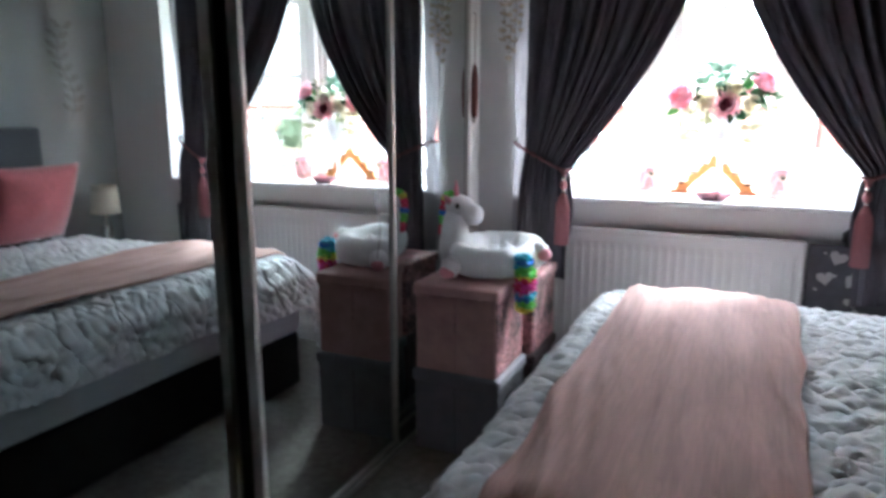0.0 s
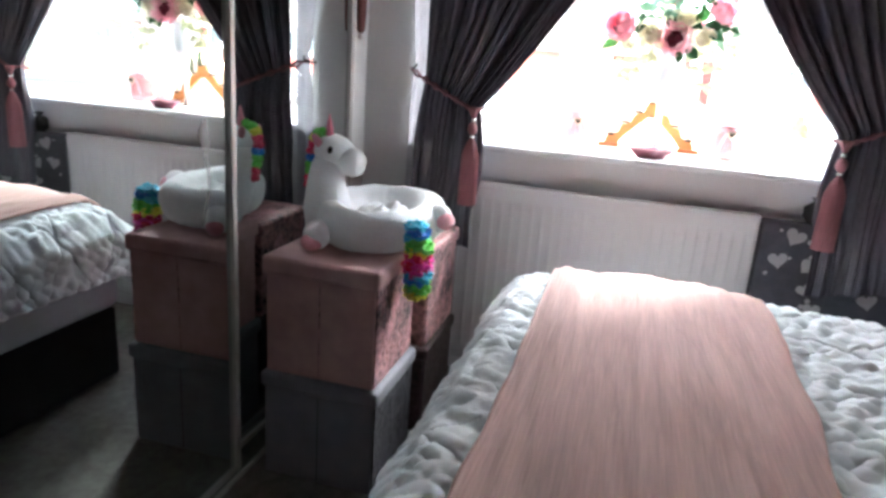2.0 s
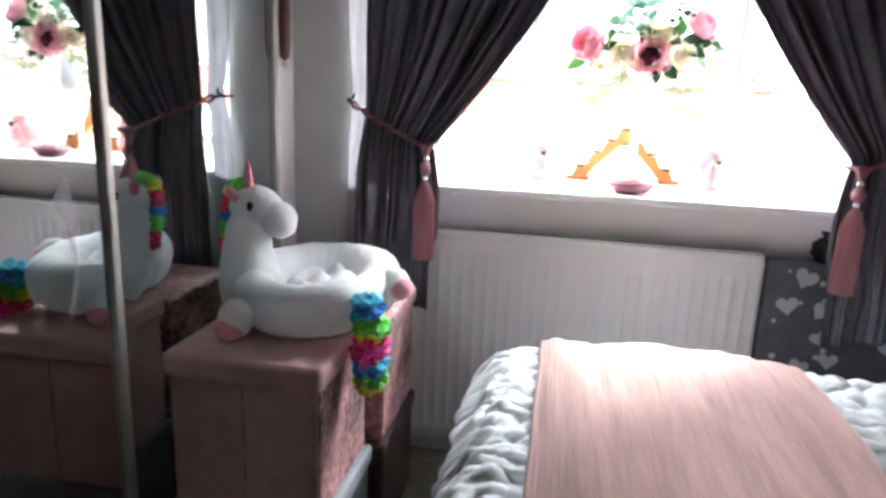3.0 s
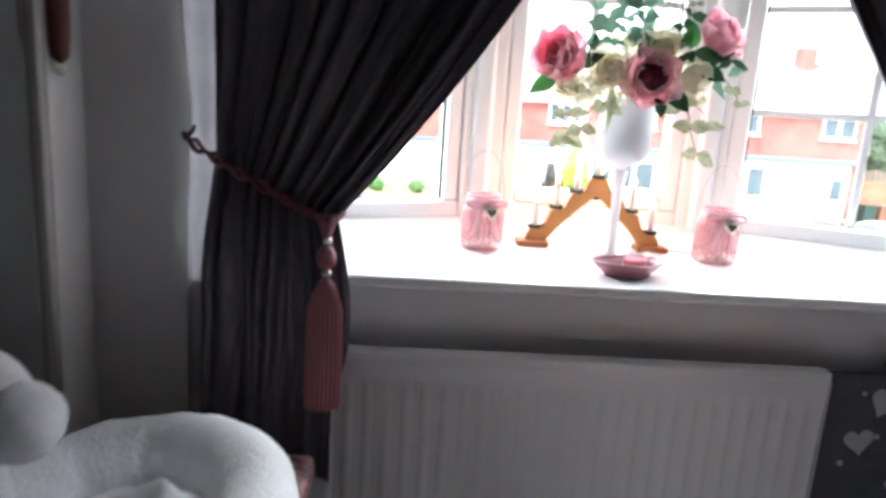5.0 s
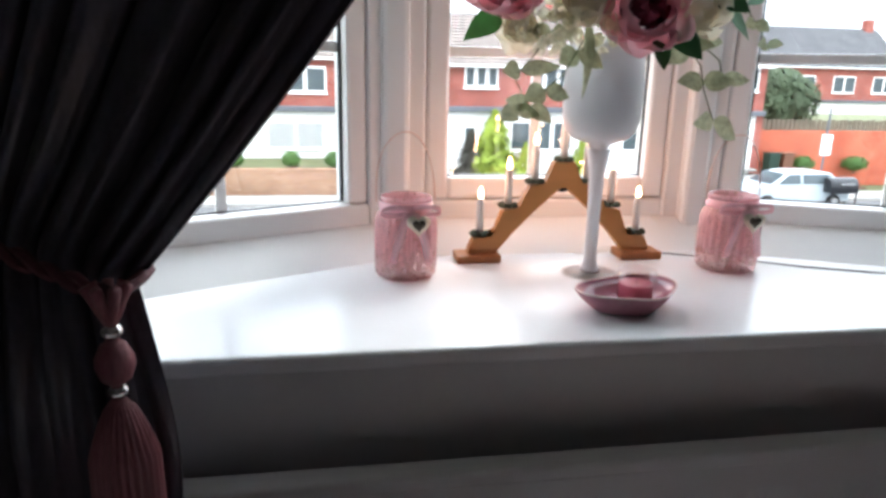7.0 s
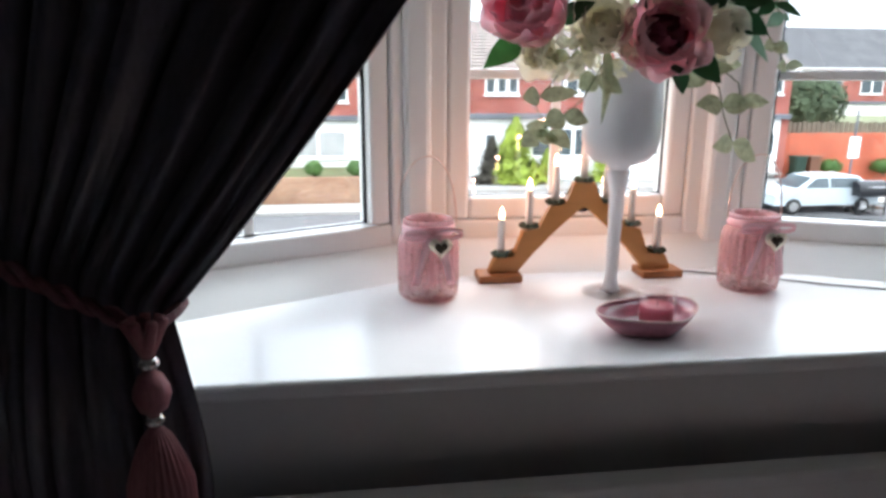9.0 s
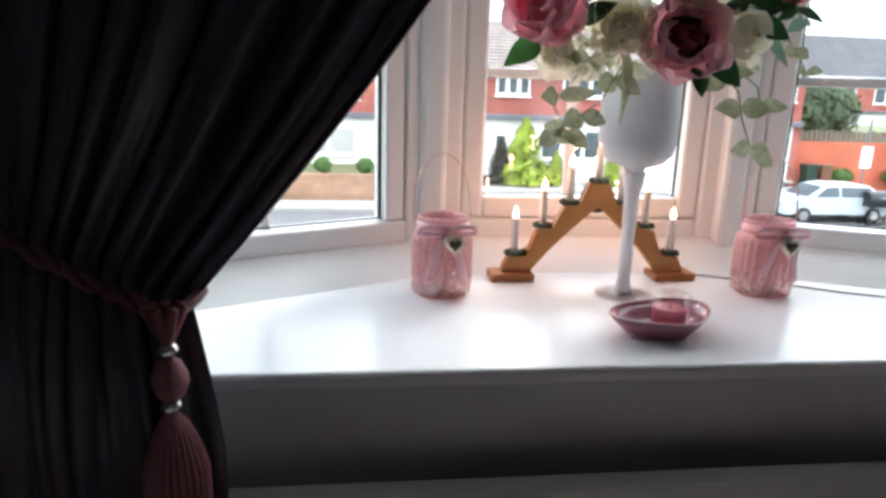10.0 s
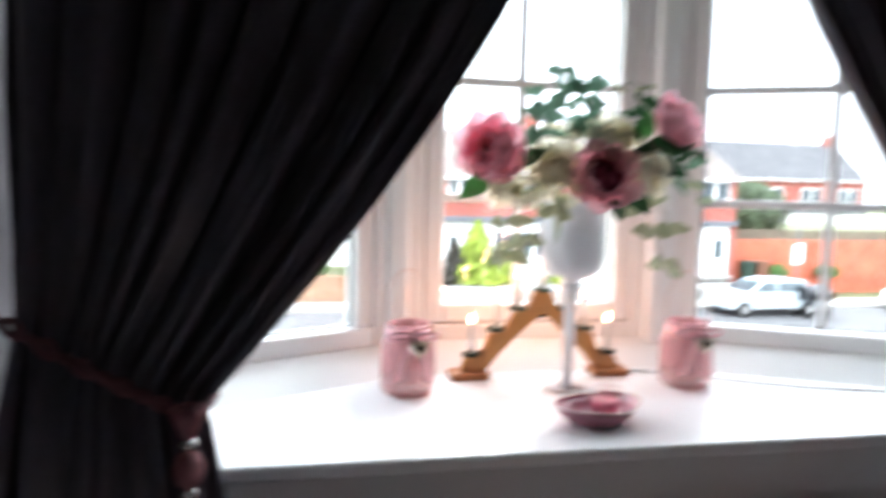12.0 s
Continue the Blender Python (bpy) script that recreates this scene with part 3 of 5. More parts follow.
# ---- unicorn pet bed ----
RAINBOW = [("rainbow_blue", (0.02, 0.24, 0.8)), ("rainbow_green", (0.16, 0.68, 0.08)), ("rainbow_yellow", (0.8, 0.75, 0.06)), ("rainbow_red", (0.75, 0.02, 0.10)), ("rainbow_pink", (0.85, 0.06, 0.42)), ("rainbow_cyan", (0.04, 0.55, 0.8))]
FUR = {n: mat(n + "_plush", c, 0.9, scale=90, vary=0.3, bump=0.004, bump_scale=150, sheen=0.5) for n, c in RAINBOW}
PINKPAD = mat("pink_plush", (0.72, 0.30, 0.35), 0.9, scale=80, vary=0.15, sheen=0.5)
HORN = mat("shiny_pink_foil", (0.75, 0.28, 0.36), 0.3, metal=0.7, scale=60, vary=0.2)
BLACK = mat("black_plastic", (0.01, 0.01, 0.01), 0.25, scale=40)


def tuft(at, r, material_name, parent, squash=0.75, seed=0):
    """A shaggy round tuft of fur."""
    bm = bmesh.new()
    bmesh.ops.create_icosphere(bm, subdivisions=3, radius=1)
    rng = random.Random(seed)
    for v in bm.verts:
        d = v.co.normalized()
        v.co = d * (1 + rng.uniform(-0.22, 0.26))
        v.co.z *= squash
    moved(bm, Matrix.Translation(at) @ Matrix.Scale(r, 4))
    return part("fur_tuft", bm, FUR[material_name], parent)


pet = thing("pet_bed", "white plush unicorn pet bed with rainbow tail on the boxes", "pet bed", at=(-0.943, 3.335, 0.588))
inv = Matrix.Translation((0.905, -3.25, -0.59))
CX, CY = -0.905, 3.315


def ring_point(u, v):
    a, b = 2 * math.pi * u, 2 * math.pi * v
    r = 0.064 * (1 + 0.08 * noise.noise(Vector((2 * math.cos(a), 2 * math.sin(a), 1))) + 0.05 * noise.noise(Vector((6 * math.cos(a), 6 * math.sin(a), b))))
    back = 0.5 + 0.5 * math.sin(a)
    rx, ry = 0.156 + 0.004 * math.sin(3 * a), 0.208
    high = 1.10 + 0.06 * back
    c = Vector((CX + rx * math.cos(a), CY + ry * math.sin(a), 0.592 + 0.064 * high * 0.96))
    out = Vector((math.cos(a), math.sin(a), 0))
    lean = 0.018 * math.sin(b) * (0.5 + 0.5 * math.sin(b))
    return c + out * (r * math.cos(b) + lean) + Vector((0, 0, max(-0.064 * high * 0.96, r * high * math.sin(b))))


def closed_ring(fn, nu, nv):
    bm = bmesh.new()
    g = [[bm.verts.new(fn(i / nu, j / nv)) for i in range(nu)] for j in range(nv)]
    for j in range(nv):
        for i in range(nu):
            bm.faces.new((g[j][i], g[j][(i + 1) % nu], g[(j + 1) % nv][(i + 1) % nu], g[(j + 1) % nv][i]))
    bmesh.ops.recalc_face_normals(bm, faces=bm.faces[:])
    return bm


def pad_point(u, v):
    a = 2 * math.pi * u
    q = Vector((v * math.cos(a), v * math.sin(a), 0))
    ring = 0.014 * math.cos(v * 13 + 1.5 * noise.noise(q * 2.5))
    return (CX + 0.142 * q.x, CY + 0.192 * q.y, 0.692 + ring + 0.022 * noise.noise(q * 3.2 + Vector((0, 0, 4))) - 0.02 * v * v)


part("rim", moved(closed_ring(ring_point, 96, 32), inv), PLUSH, pet, smooth=True)
part("cushion_pad", moved(sheet(pad_point, 72, 30, True), inv), PLUSH, pet, smooth=True)
part("neck", moved(tube([(-1.050, 3.215, 0.64), (-1.082, 3.24, 0.70), (-1.098, 3.265, 0.765), (-1.102, 3.285, 0.825), (-1.098, 3.295, 0.87)], 0.08, 24, [0.090, 0.082, 0.068, 0.060, 0.052]), inv), PLUSH, pet, smooth=True)
head = part("head", moved(blob(0.075, 0.064, 0.062, (-1.085, 3.30, 0.875), (0, 10, 0), 28, 0.05), inv), PLUSH, pet, smooth=True)
part("snout", moved(blob(0.053, 0.054, 0.050, (-1.018, 3.292, 0.848), (0, 18, 0), 24, 0.04), inv), PLUSH, head, smooth=True)
part("eye", moved(blob(0.010, 0.008, 0.014, (-1.075, 3.241, 0.888), n=14), inv), BLACK, head, "glossy black eye", smooth=True)
part("horn", moved(turned([(0.015, 0.0), (0.016, 0.010), (0.0125, 0.020), (0.0135, 0.028), (0.009, 0.042), (0.0095, 0.048), (0.002, 0.078)], 18), inv @ pose(-1.102, 3.29, 0.928, 4, 2, 0)), HORN, head, "shiny pink spiral horn", smooth=True)
for dx, dy in ((-0.042, -0.052), (-0.048, 0.046)):
    part("ear", moved(blob(0.015, 0.011, 0.028, (-1.085 + dx, 3.30 + dy, 0.915), (20, -25, 0), 14), inv), PINKPAD, head, "pink foil-lined ear", smooth=True)
MANE = (("green", -1.120, 3.292, 0.940), ("green", -1.142, 3.292, 0.934), ("yellow", -1.156, 3.294, 0.918), ("red", -1.160, 3.296, 0.895), ("red", -1.164, 3.294, 0.872), ("blue", -1.166, 3.290, 0.848), ("green", -1.166, 3.284, 0.825), ("green", -1.164, 3.278, 0.803), ("red", -1.163, 3.272, 0.780), ("red", -1.162, 3.266, 0.757))
for k, (nm, x, y, z) in enumerate(MANE):
    tuft(Vector((x, y, z)) + Vector((0.905, -3.25, -0.59)), 0.021, "rainbow_" + nm, pet, 0.8, seed=k)
TAIL = "cyan blue cyan green green yellow red pink red pink cyan blue green green yellow".split()
for k, nm in enumerate(TAIL):
    z = 0.695 - 0.0158 * k
    x, y = -0.712 + 0.012 * min(1, k / 4) + 0.005 * math.sin(2.1 * k), 3.120
    tuft(Vector((x, y, z)) + Vector((0.905, -3.25, -0.59)), 0.036 + 0.008 * math.sin(math.pi * k / 14), "rainbow_" + nm, pet, 0.62, seed=20 + k)
for at, pad, rot in (((-1.030, 3.062, 0.640), (-1.036, 3.036, 0.620), 15), ((-0.690, 3.30, 0.690), (-0.662, 3.282, 0.686), 60)):
    foot = part("foot", moved(blob(0.046, 0.044, 0.048, at, (0, 0, 0), 20, 0.05), inv), PLUSH, pet, smooth=True)
    part("paw_pad", moved(blob(0.037, 0.026, 0.030, pad, (0, 0, rot), 16), inv), PINKPAD, foot, "pink plush paw pad", smooth=True)

# ---- things on the sill ----
def mercury_glass():
    """Clear pink glass with a flaking silver-pink lining that is denser towards the base."""
    m, nt, b = nodes_of("pink_mercury_glass")
    co, no, sp = nt.nodes.new("ShaderNodeTexCoord"), nt.nodes.new("ShaderNodeTexNoise"), nt.nodes.new("ShaderNodeSeparateXYZ")
    no.inputs["Scale"].default_value, no.inputs["Detail"].default_value = 130, 6
    nt.links.new(co.outputs["Object"], no.inputs["Vector"])
    nt.links.new(co.outputs["Object"], sp.inputs[0])
    low = nt.nodes.new("ShaderNodeMapRange")
    low.inputs[1].default_value, low.inputs[2].default_value = 0.065, 0.012
    low.inputs[3].default_value, low.inputs[4].default_value = 0.0, 0.22
    nt.links.new(sp.outputs[2], low.inputs[0])
    add = nt.nodes.new("ShaderNodeMath")
    nt.links.new(no.outputs[0], add.inputs[0])
    nt.links.new(low.outputs[0], add.inputs[1])
    flake = nt.nodes.new("ShaderNodeMapRange")
    flake.inputs[1].default_value, flake.inputs[2].default_value = 0.52, 0.70
    nt.links.new(add.outputs[0], flake.inputs[0])
    mix = nt.nodes.new("ShaderNodeMix")
    mix.data_type = "RGBA"
    mix.inputs[6].default_value, mix.inputs[7].default_value = (0.74, 0.52, 0.53, 1), (0.82, 0.72, 0.68, 1)
    nt.links.new(flake.outputs[0], mix.inputs[0])
    nt.links.new(mix.outputs[2], b.inputs["Base Color"])
    b.inputs["Roughness"].default_value = 0.08
    nt.links.new(flake.outputs[0], b.inputs["Metallic"])
    tr, tl = nt.nodes.new("ShaderNodeBsdfTransparent"), nt.nodes.new("ShaderNodeBsdfTranslucent")
    tr.inputs[0].default_value, tl.inputs[0].default_value = (0.95, 0.78, 0.79, 1), (0.82, 0.56, 0.57, 1)
    m1, m2 = nt.nodes.new("ShaderNodeMixShader"), nt.nodes.new("ShaderNodeMixShader")
    m1.inputs[0].default_value, m2.inputs[0].default_value = 0.35, 0.42
    nt.links.new(b.outputs[0], m1.inputs[1])
    nt.links.new(tl.outputs[0], m1.inputs[2])
    nt.links.new(m1.outputs[0], m2.inputs[1])
    nt.links.new(tr.outputs[0], m2.inputs[2])
    nt.links.new(m2.outputs[0], nt.nodes["Material Output"].inputs[0])
    return m


PINKGLASS = mercury_glass()
RIBBON = mat("pink_satin_ribbon", (0.84, 0.50, 0.54), 0.35, scale=120, vary=0.12)
WIRE = mat("copper_wire", (0.74, 0.60, 0.54), 0.3, metal=0.9, scale=50)
CHARM = mat("pale_gold", (0.74, 0.66, 0.54), 0.3, metal=0.7, scale=60, vary=0.2)
CHARMD = mat("dark_bronze", (0.06, 0.045, 0.03), 0.4, metal=0.5, scale=60)
PINE = mat("honey_pine", (0.55, 0.25, 0.075), 0.45, scale=26, vary=0.2, bump=0.0004, stretch=(0.25, 1, 1))
PINED = mat("brown_wood", (0.42, 0.17, 0.06), 0.5, scale=26, vary=0.2)
WAX = mat("white_candle_sleeve", (0.8, 0.78, 0.74), 0.5, scale=30, vary=0.04)
BULB = glow("warm_bulb", (1.0, 0.62, 0.32), 9.0)
WREATH = mat("dark_green_wreath", (0.045, 0.065, 0.04), 0.7, scale=120, vary=0.5, bump=0.002, bump_scale=150)
CERAMIC = mat("white_frosted_glass", (0.82, 0.84, 0.86), 0.3, scale=14, vary=0.03, transl=0.35)
PINKDISH = mat("pink_glazed_ceramic", (0.50, 0.20, 0.26), 0.12, scale=60, vary=0.15)
DISHRIM = mat("pale_pink_glaze", (0.82, 0.60, 0.58), 0.2, scale=60, vary=0.15)
PINKWAX = mat("pink_wax", (0.66, 0.15, 0.22), 0.45, scale=40, vary=0.08)
CLEAR = clear("clear_tumbler_glass", (0.97, 0.95, 0.95), 0.12)


def heart_outline(n, w):
    pts = []
    for k in range(n):
        a = 2 * math.pi * k / n
        pts.append((w * 16 * math.sin(a) ** 3 / 17, w * (13 * math.cos(a) - 5 * math.cos(2 * a) - 2 * math.cos(3 * a) - math.cos(4 * a)) / 17))
    return pts


def heart_bm(w, t, n=28):
    bm = bmesh.new()
    pts = heart_outline(n, w)
    f = [bm.verts.new((x, -t, z)) for x, z in pts]
    b = [bm.verts.new((x, t, z)) for x, z in pts]
    cf, cb = bm.verts.new((0, -t * 1.6, 0)), bm.verts.new((0, t * 1.6, 0))
    for k in range(n):
        j = (k + 1) % n
        bm.faces.new((cf, f[k], f[j]))
        bm.faces.new((cb, b[j], b[k]))
        bm.faces.new((f[k], b[k], b[j], f[j]))
    bmesh.ops.recalc_face_normals(bm, faces=bm.faces[:])
    return bm


def lantern_jar():
    jar = thing("lantern_jar", "ribbed pink mercury-glass jar with ribbon and wire handle", "jar", "pair of pink jars")
    prof = [(0.001, 0.0), (0.050, 0.0), (0.056, 0.006), (0.0575, 0.03), (0.0575, 0.105), (0.054, 0.120), (0.046, 0.131), (0.0455, 0.142), (0.049, 0.145), (0.049, 0.152), (0.045, 0.155), (0.043, 0.150), (0.043, 0.130), (0.052, 0.112), (0.054, 0.02), (0.001, 0.008)]
    n = 96
    bm = bmesh.new()
    loops = []
    for i, (r, z) in enumerate(prof):
        rib = 0.0021 if 2 <= i <= 5 else 0
        loops.append([bm.verts.new(((r + rib * math.cos(24 * 2 * math.pi * k / n)) * math.cos(2 * math.pi * k / n), (r + rib * math.cos(24 * 2 * math.pi * k / n)) * math.sin(2 * math.pi * k / n), z)) for k in range(n)])
    for a, b in zip(loops, loops[1:]):
        for k in range(n):
            bm.faces.new((a[k], a[(k + 1) % n], b[(k + 1) % n], b[k]))
    part("glass", bm, PINKGLASS, jar, smooth=True)
    part("ribbon", closed_ring(lambda u, v: (0.0485 * math.cos(2 * math.pi * u) + 0.003 * math.cos(2 * math.pi * v) * math.cos(2 * math.pi * u), 0.0485 * math.sin(2 * math.pi * u) + 0.003 * math.cos(2 * math.pi * v) * math.sin(2 * math.pi * u), 0.136 + 0.009 * math.sin(2 * math.pi * v)), 40, 8), RIBBON, jar, smooth=True)
    for s in (-1, 1):
        part("bow_loop", moved(closed_ring(lambda u, v: (s * (0.030 + 0.026 * math.cos(2 * math.pi * u)), -0.053 - 0.004 * math.sin(2 * math.pi * u) + 0.0015 * math.cos(2 * math.pi * v), 0.133 + 0.008 * math.sin(2 * math.pi * u) + 0.005 * math.sin(2 * math.pi * v)), 24, 6), Matrix.Identity(4)), RIBBON, jar, smooth=True)
        part("ribbon_tail", thicken(sheet(lambda u, v: (s * (0.004 + 0.030 * v ** 0.7) + (u - 0.5) * 0.015, -0.0605 + 0.006 * v * v - 0.002 * math.sin(3 * v), 0.132 - 0.095 * v), 3, 8), 0.0008), RIBBON, jar, smooth=True)
    charm = part("heart_charm", moved(heart_bm(0.023, 0.003), Matrix.Translation((0.012, -0.0640, 0.110))), CHARM, jar, "pale gold heart charm", smooth=True)
    part("inset", moved(heart_bm(0.013, 0.0015), Matrix.Translation((0.012, -0.0682, 0.110))), CHARMD, charm)
    pts = []
    for k in range(29):
        a = math.pi * k / 28
        pts.append((-0.056 * math.cos(a) * (1 + 0.06 * math.sin(2 * a)), 0, 0.142 + 0.13 * math.sin(a) ** 0.8))
    part("wire_handle", tube(pts, 0.0015, 6), WIRE, jar, "thin copper wire handle")
    return jar


jar = lantern_jar()
jar.matrix_world = pose(-0.395, 4.428, SILL, 0, 0, 4)
copy_thing(jar, pose(0.268, 4.412, SILL, 0, 0, -3))

# candle arch
arch = thing("candle_arch", "honey pine candle arch with seven lit electric candles", "candle arch", at=(-0.058, 4.515, SILL))
outer = [(0.200, 0.016), (0.197, 0.030), (0.188, 0.048), (0.150, 0.052), (0.143, 0.066), (0.128, 0.106), (0.094, 0.112), (0.086, 0.130), (0.072, 0.158), (0.040, 0.163), (0.028, 0.185), (0.022, 0.207), (0.0, 0.207)]
inner = [(0.0, 0.155), (0.010, 0.150), (0.060, 0.106), (0.105, 0.060), (0.142, 0.016)]
right = [(x, z) for x, z in outer[::-1]]
loop = [(x, z) for x, z in right] + [(x, z) for x, z in inner[::-1]] + [(-x, z) for x, z in inner[1:]] + [(-x, z) for x, z in outer[:-1]]


def board(loop, t):
    """A board cut along a loop in x and z."""
    bm = bmesh.new()
    f = [bm.verts.new((x, -t / 2, z)) for x, z in loop]
    face = bm.faces.new(f)
    bmesh.ops.triangulate(bm, faces=[face])
    ext = bmesh.ops.extrude_face_region(bm, geom=bm.faces[:])
    bmesh.ops.translate(bm, verts=[v for v in ext["geom"] if isinstance(v, bmesh.types.BMVert)], vec=(0, t, 0))
    bmesh.ops.recalc_face_normals(bm, faces=bm.faces[:])
    return bm


part("arch_board", board(loop, 0.022), PINE, arch)
for s in (-1, 1):
    part("foot", box(s * 0.178 - 0.046, s * 0.178 + 0.046, -0.03, 0.03, 0.0, 0.017, 0.003), PINED, arch)
CANDLES = [(-0.173, 0.052), (-0.115, 0.112), (-0.060, 0.162), (0.0, 0.207), (0.052, 0.163), (0.110, 0.112), (0.172, 0.052)]
for x, z in CANDLES:
    c = part("candle", moved(turned([(0.0078, 0.0), (0.008, 0.068), (0.0065, 0.076), (0.0055, 0.080)], 14), Matrix.Translation((x, 0, z))), WAX, arch, smooth=True)
    b = part("bulb", moved(turned([(0.0035, 0.0), (0.0055, 0.008), (0.0045, 0.016), (0.0008, 0.026)], 12), Matrix.Translation((x, 0, z + 0.078))), BULB, c, "glowing warm flame bulb", smooth=True)
    part("wreath", moved(closed_ring(lambda u, v: ((0.0145 + 0.005 * math.cos(2 * math.pi * v) + 0.0025 * math.sin(22 * math.pi * u)) * math.cos(2 * math.pi * u), (0.0145 + 0.005 * math.cos(2 * math.pi * v) + 0.0025 * math.sin(22 * math.pi * u)) * math.sin(2 * math.pi * u), 0.005 + 0.005 * math.sin(2 * math.pi * v) + 0.0015 * math.sin(34 * math.pi * u)), 44, 8), Matrix.Translation((x, 0, z))), WREATH, c, "dark green leafy candle ring")
part("cable_clip", moved(blob(0.016, 0.01, 0.009, (0.0, 0.0, 0.152), n=12), Matrix.Identity(4)), BLACK, arch)
for x, z in CANDLES:
    lamp = new("candle_light", bpy.data.lights.new("candle_light", "POINT"))
    lamp.data.energy, lamp.data.color, lamp.data.shadow_soft_size = 0.06, (1.0, 0.40, 0.25), 0.006
    lamp.location = (-0.058 + x, 4.515, SILL + z + 0.112)
cable = [(0.12, 4.535, SILL + 0.003), (0.20, 4.52, SILL + 0.003), (0.30, 4.47, SILL + 0.003), (0.36, 4.44, SILL + 0.003), (0.44, 4.39, SILL + 0.003), (0.55, 4.34, SILL + 0.003), (0.75, 4.28, SILL + 0.003), (1.0, 4.26, SILL + 0.003)]
tagged(part("power_cable", tube(cable, 0.0022, 6), mat("grey_cable", (0.25, 0.25, 0.25), 0.5)), "thin grey cable of the candle arch on the sill", "cable")

# vase
VX, VY = -0.032, 4.40
vase = thing("vase", "tall white frosted goblet vase on a clear foot", "vase", at=(VX, VY, SILL))
part("cup", turned([(0.012, 0.240), (0.022, 0.255), (0.050, 0.264), (0.066, 0.280), (0.072, 0.305), (0.073, 0.36), (0.069, 0.43), (0.067, 0.440), (0.064, 0.438), (0.068, 0.36), (0.061, 0.29), (0.002, 0.27)], 48), CERAMIC, vase, smooth=True)
part("stem", turned([(0.020, 0.006), (0.016, 0.012), (0.012, 0.03), (0.0125, 0.12), (0.015, 0.20), (0.022, 0.245)], 28), CERAMIC, vase, smooth=True)
part("foot", turned([(0.001, 0.0), (0.055, 0.0), (0.056, 0.003), (0.02, 0.008), (0.001, 0.009)], 40), CLEAR, vase, "clear glass foot", smooth=True)

# dish with a candle
dish = thing("trinket_dish", "heart-shaped pink glazed dish holding a candle", "dish", at=(-0.045, 4.195, SILL))


def dish_outline(n):
    """A soft heart, half way to an oval."""
    return [(0.42 * x + 0.62 * 0.090 * math.sin(2 * math.pi * k / n), 0.35 * y + 0.62 * 0.090 * math.cos(2 * math.pi * k / n)) for k, (x, y) in enumerate(heart_outline(n, 0.092))]


def dish_bm():
    n = 60
    out = dish_outline(n)
    levels = [(0.01, 0.001), (0.60, 0.0), (0.66, 0.003), (0.85, 0.017), (1.0, 0.032), (0.965, 0.034), (0.80, 0.018), (0.6, 0.008), (0.01, 0.006)]
    bm = bmesh.new()
    loops = [[bm.verts.new((x * s * 1.07, -y * s * 0.84, z * 1.12)) for x, y in out] for s, z in levels]
    for a, b in zip(loops, loops[1:]):
        for k in range(n):
            bm.faces.new((a[k], a[(k + 1) % n], b[(k + 1) % n], b[k]))
    bmesh.ops.recalc_face_normals(bm, faces=bm.faces[:])
    return bm


part("bowl", dish_bm(), PINKDISH, dish, smooth=True)
rim = [(0.983 * x, 0.983 * y) for x, y in dish_outline(60)]
part("rim", tube([(1.07 * x, -y * 0.84, 0.0375) for x, y in rim + rim[:1]], 0.0018, 6), DISHRIM, dish, "pale worn rim", smooth=True)
dish.rotation_euler = (0, 0, radians(198))
tealight = thing("votive_candle", "pink wax candle in a clear glass cup", "candle", at=(-0.028, 4.205, SILL + 0.009))
part("wax", turned([(0.002, 0.002), (0.028, 0.002), (0.029, 0.030), (0.026, 0.032), (0.002, 0.030)], 32), PINKWAX, tealight, smooth=True)
part("glass_cup", turned([(0.002, 0.0), (0.030, 0.0), (0.0325, 0.055), (0.0315, 0.0552), (0.0298, 0.006), (0.002, 0.0015)], 36), CLEAR, tealight, smooth=True)
part("wick", tube([(0, 0, 0.029), (0.001, 0, 0.037)], 0.001, 5), BLACK, tealight)

# ---- flowers ----
PINKROSE = mat("pink_silk_petal", (0.93, 0.56, 0.63), 0.7, scale=30, vary=0.16, sheen=0.3, transl=0.6)
PINKPALE = mat("pale_pink_petal", (0.86, 0.56, 0.61), 0.7, scale=30, vary=0.12, sheen=0.3, transl=0.6)
PLUMROSE = mat("plum_petal", (0.16, 0.018, 0.045), 0.65, scale=30, vary=0.2)
CREAM = mat("cream_petal", (0.96, 0.93, 0.82), 0.7, scale=30, vary=0.08, sheen=0.3, transl=0.6)
IVORY = mat("ivory_petal", (0.95, 0.95, 0.84), 0.7, scale=40, vary=0.10, sheen=0.2, transl=0.6)
LEAF = mat("dark_green_leaf", (0.025, 0.085, 0.032), 0.45, scale=40, vary=0.3, bump=0.0005, transl=0.4)
LEAFB = mat("bright_green_leaf", (0.06, 0.20, 0.05), 0.45, scale=40, vary=0.25, transl=0.4)
EUCA = mat("grey_green_leaf", (0.18, 0.32, 0.23), 0.6, scale=40, vary=0.25, transl=0.4)
PALE = mat("variegated_leaf", (0.40, 0.46, 0.30), 0.55, scale=110, vary=0.5, transl=0.4)
STEMM = mat("green_stem", (0.10, 0.15, 0.06), 0.6, scale=50)
bouquet = thing("flower_arrangement", "silk roses in pink and cream with trailing leaves in the vase", "flowers", at=(VX, VY, SILL + 0.4))
BINV = Matrix.Translation((-0.015, -4.412, -SILL - 0.418))


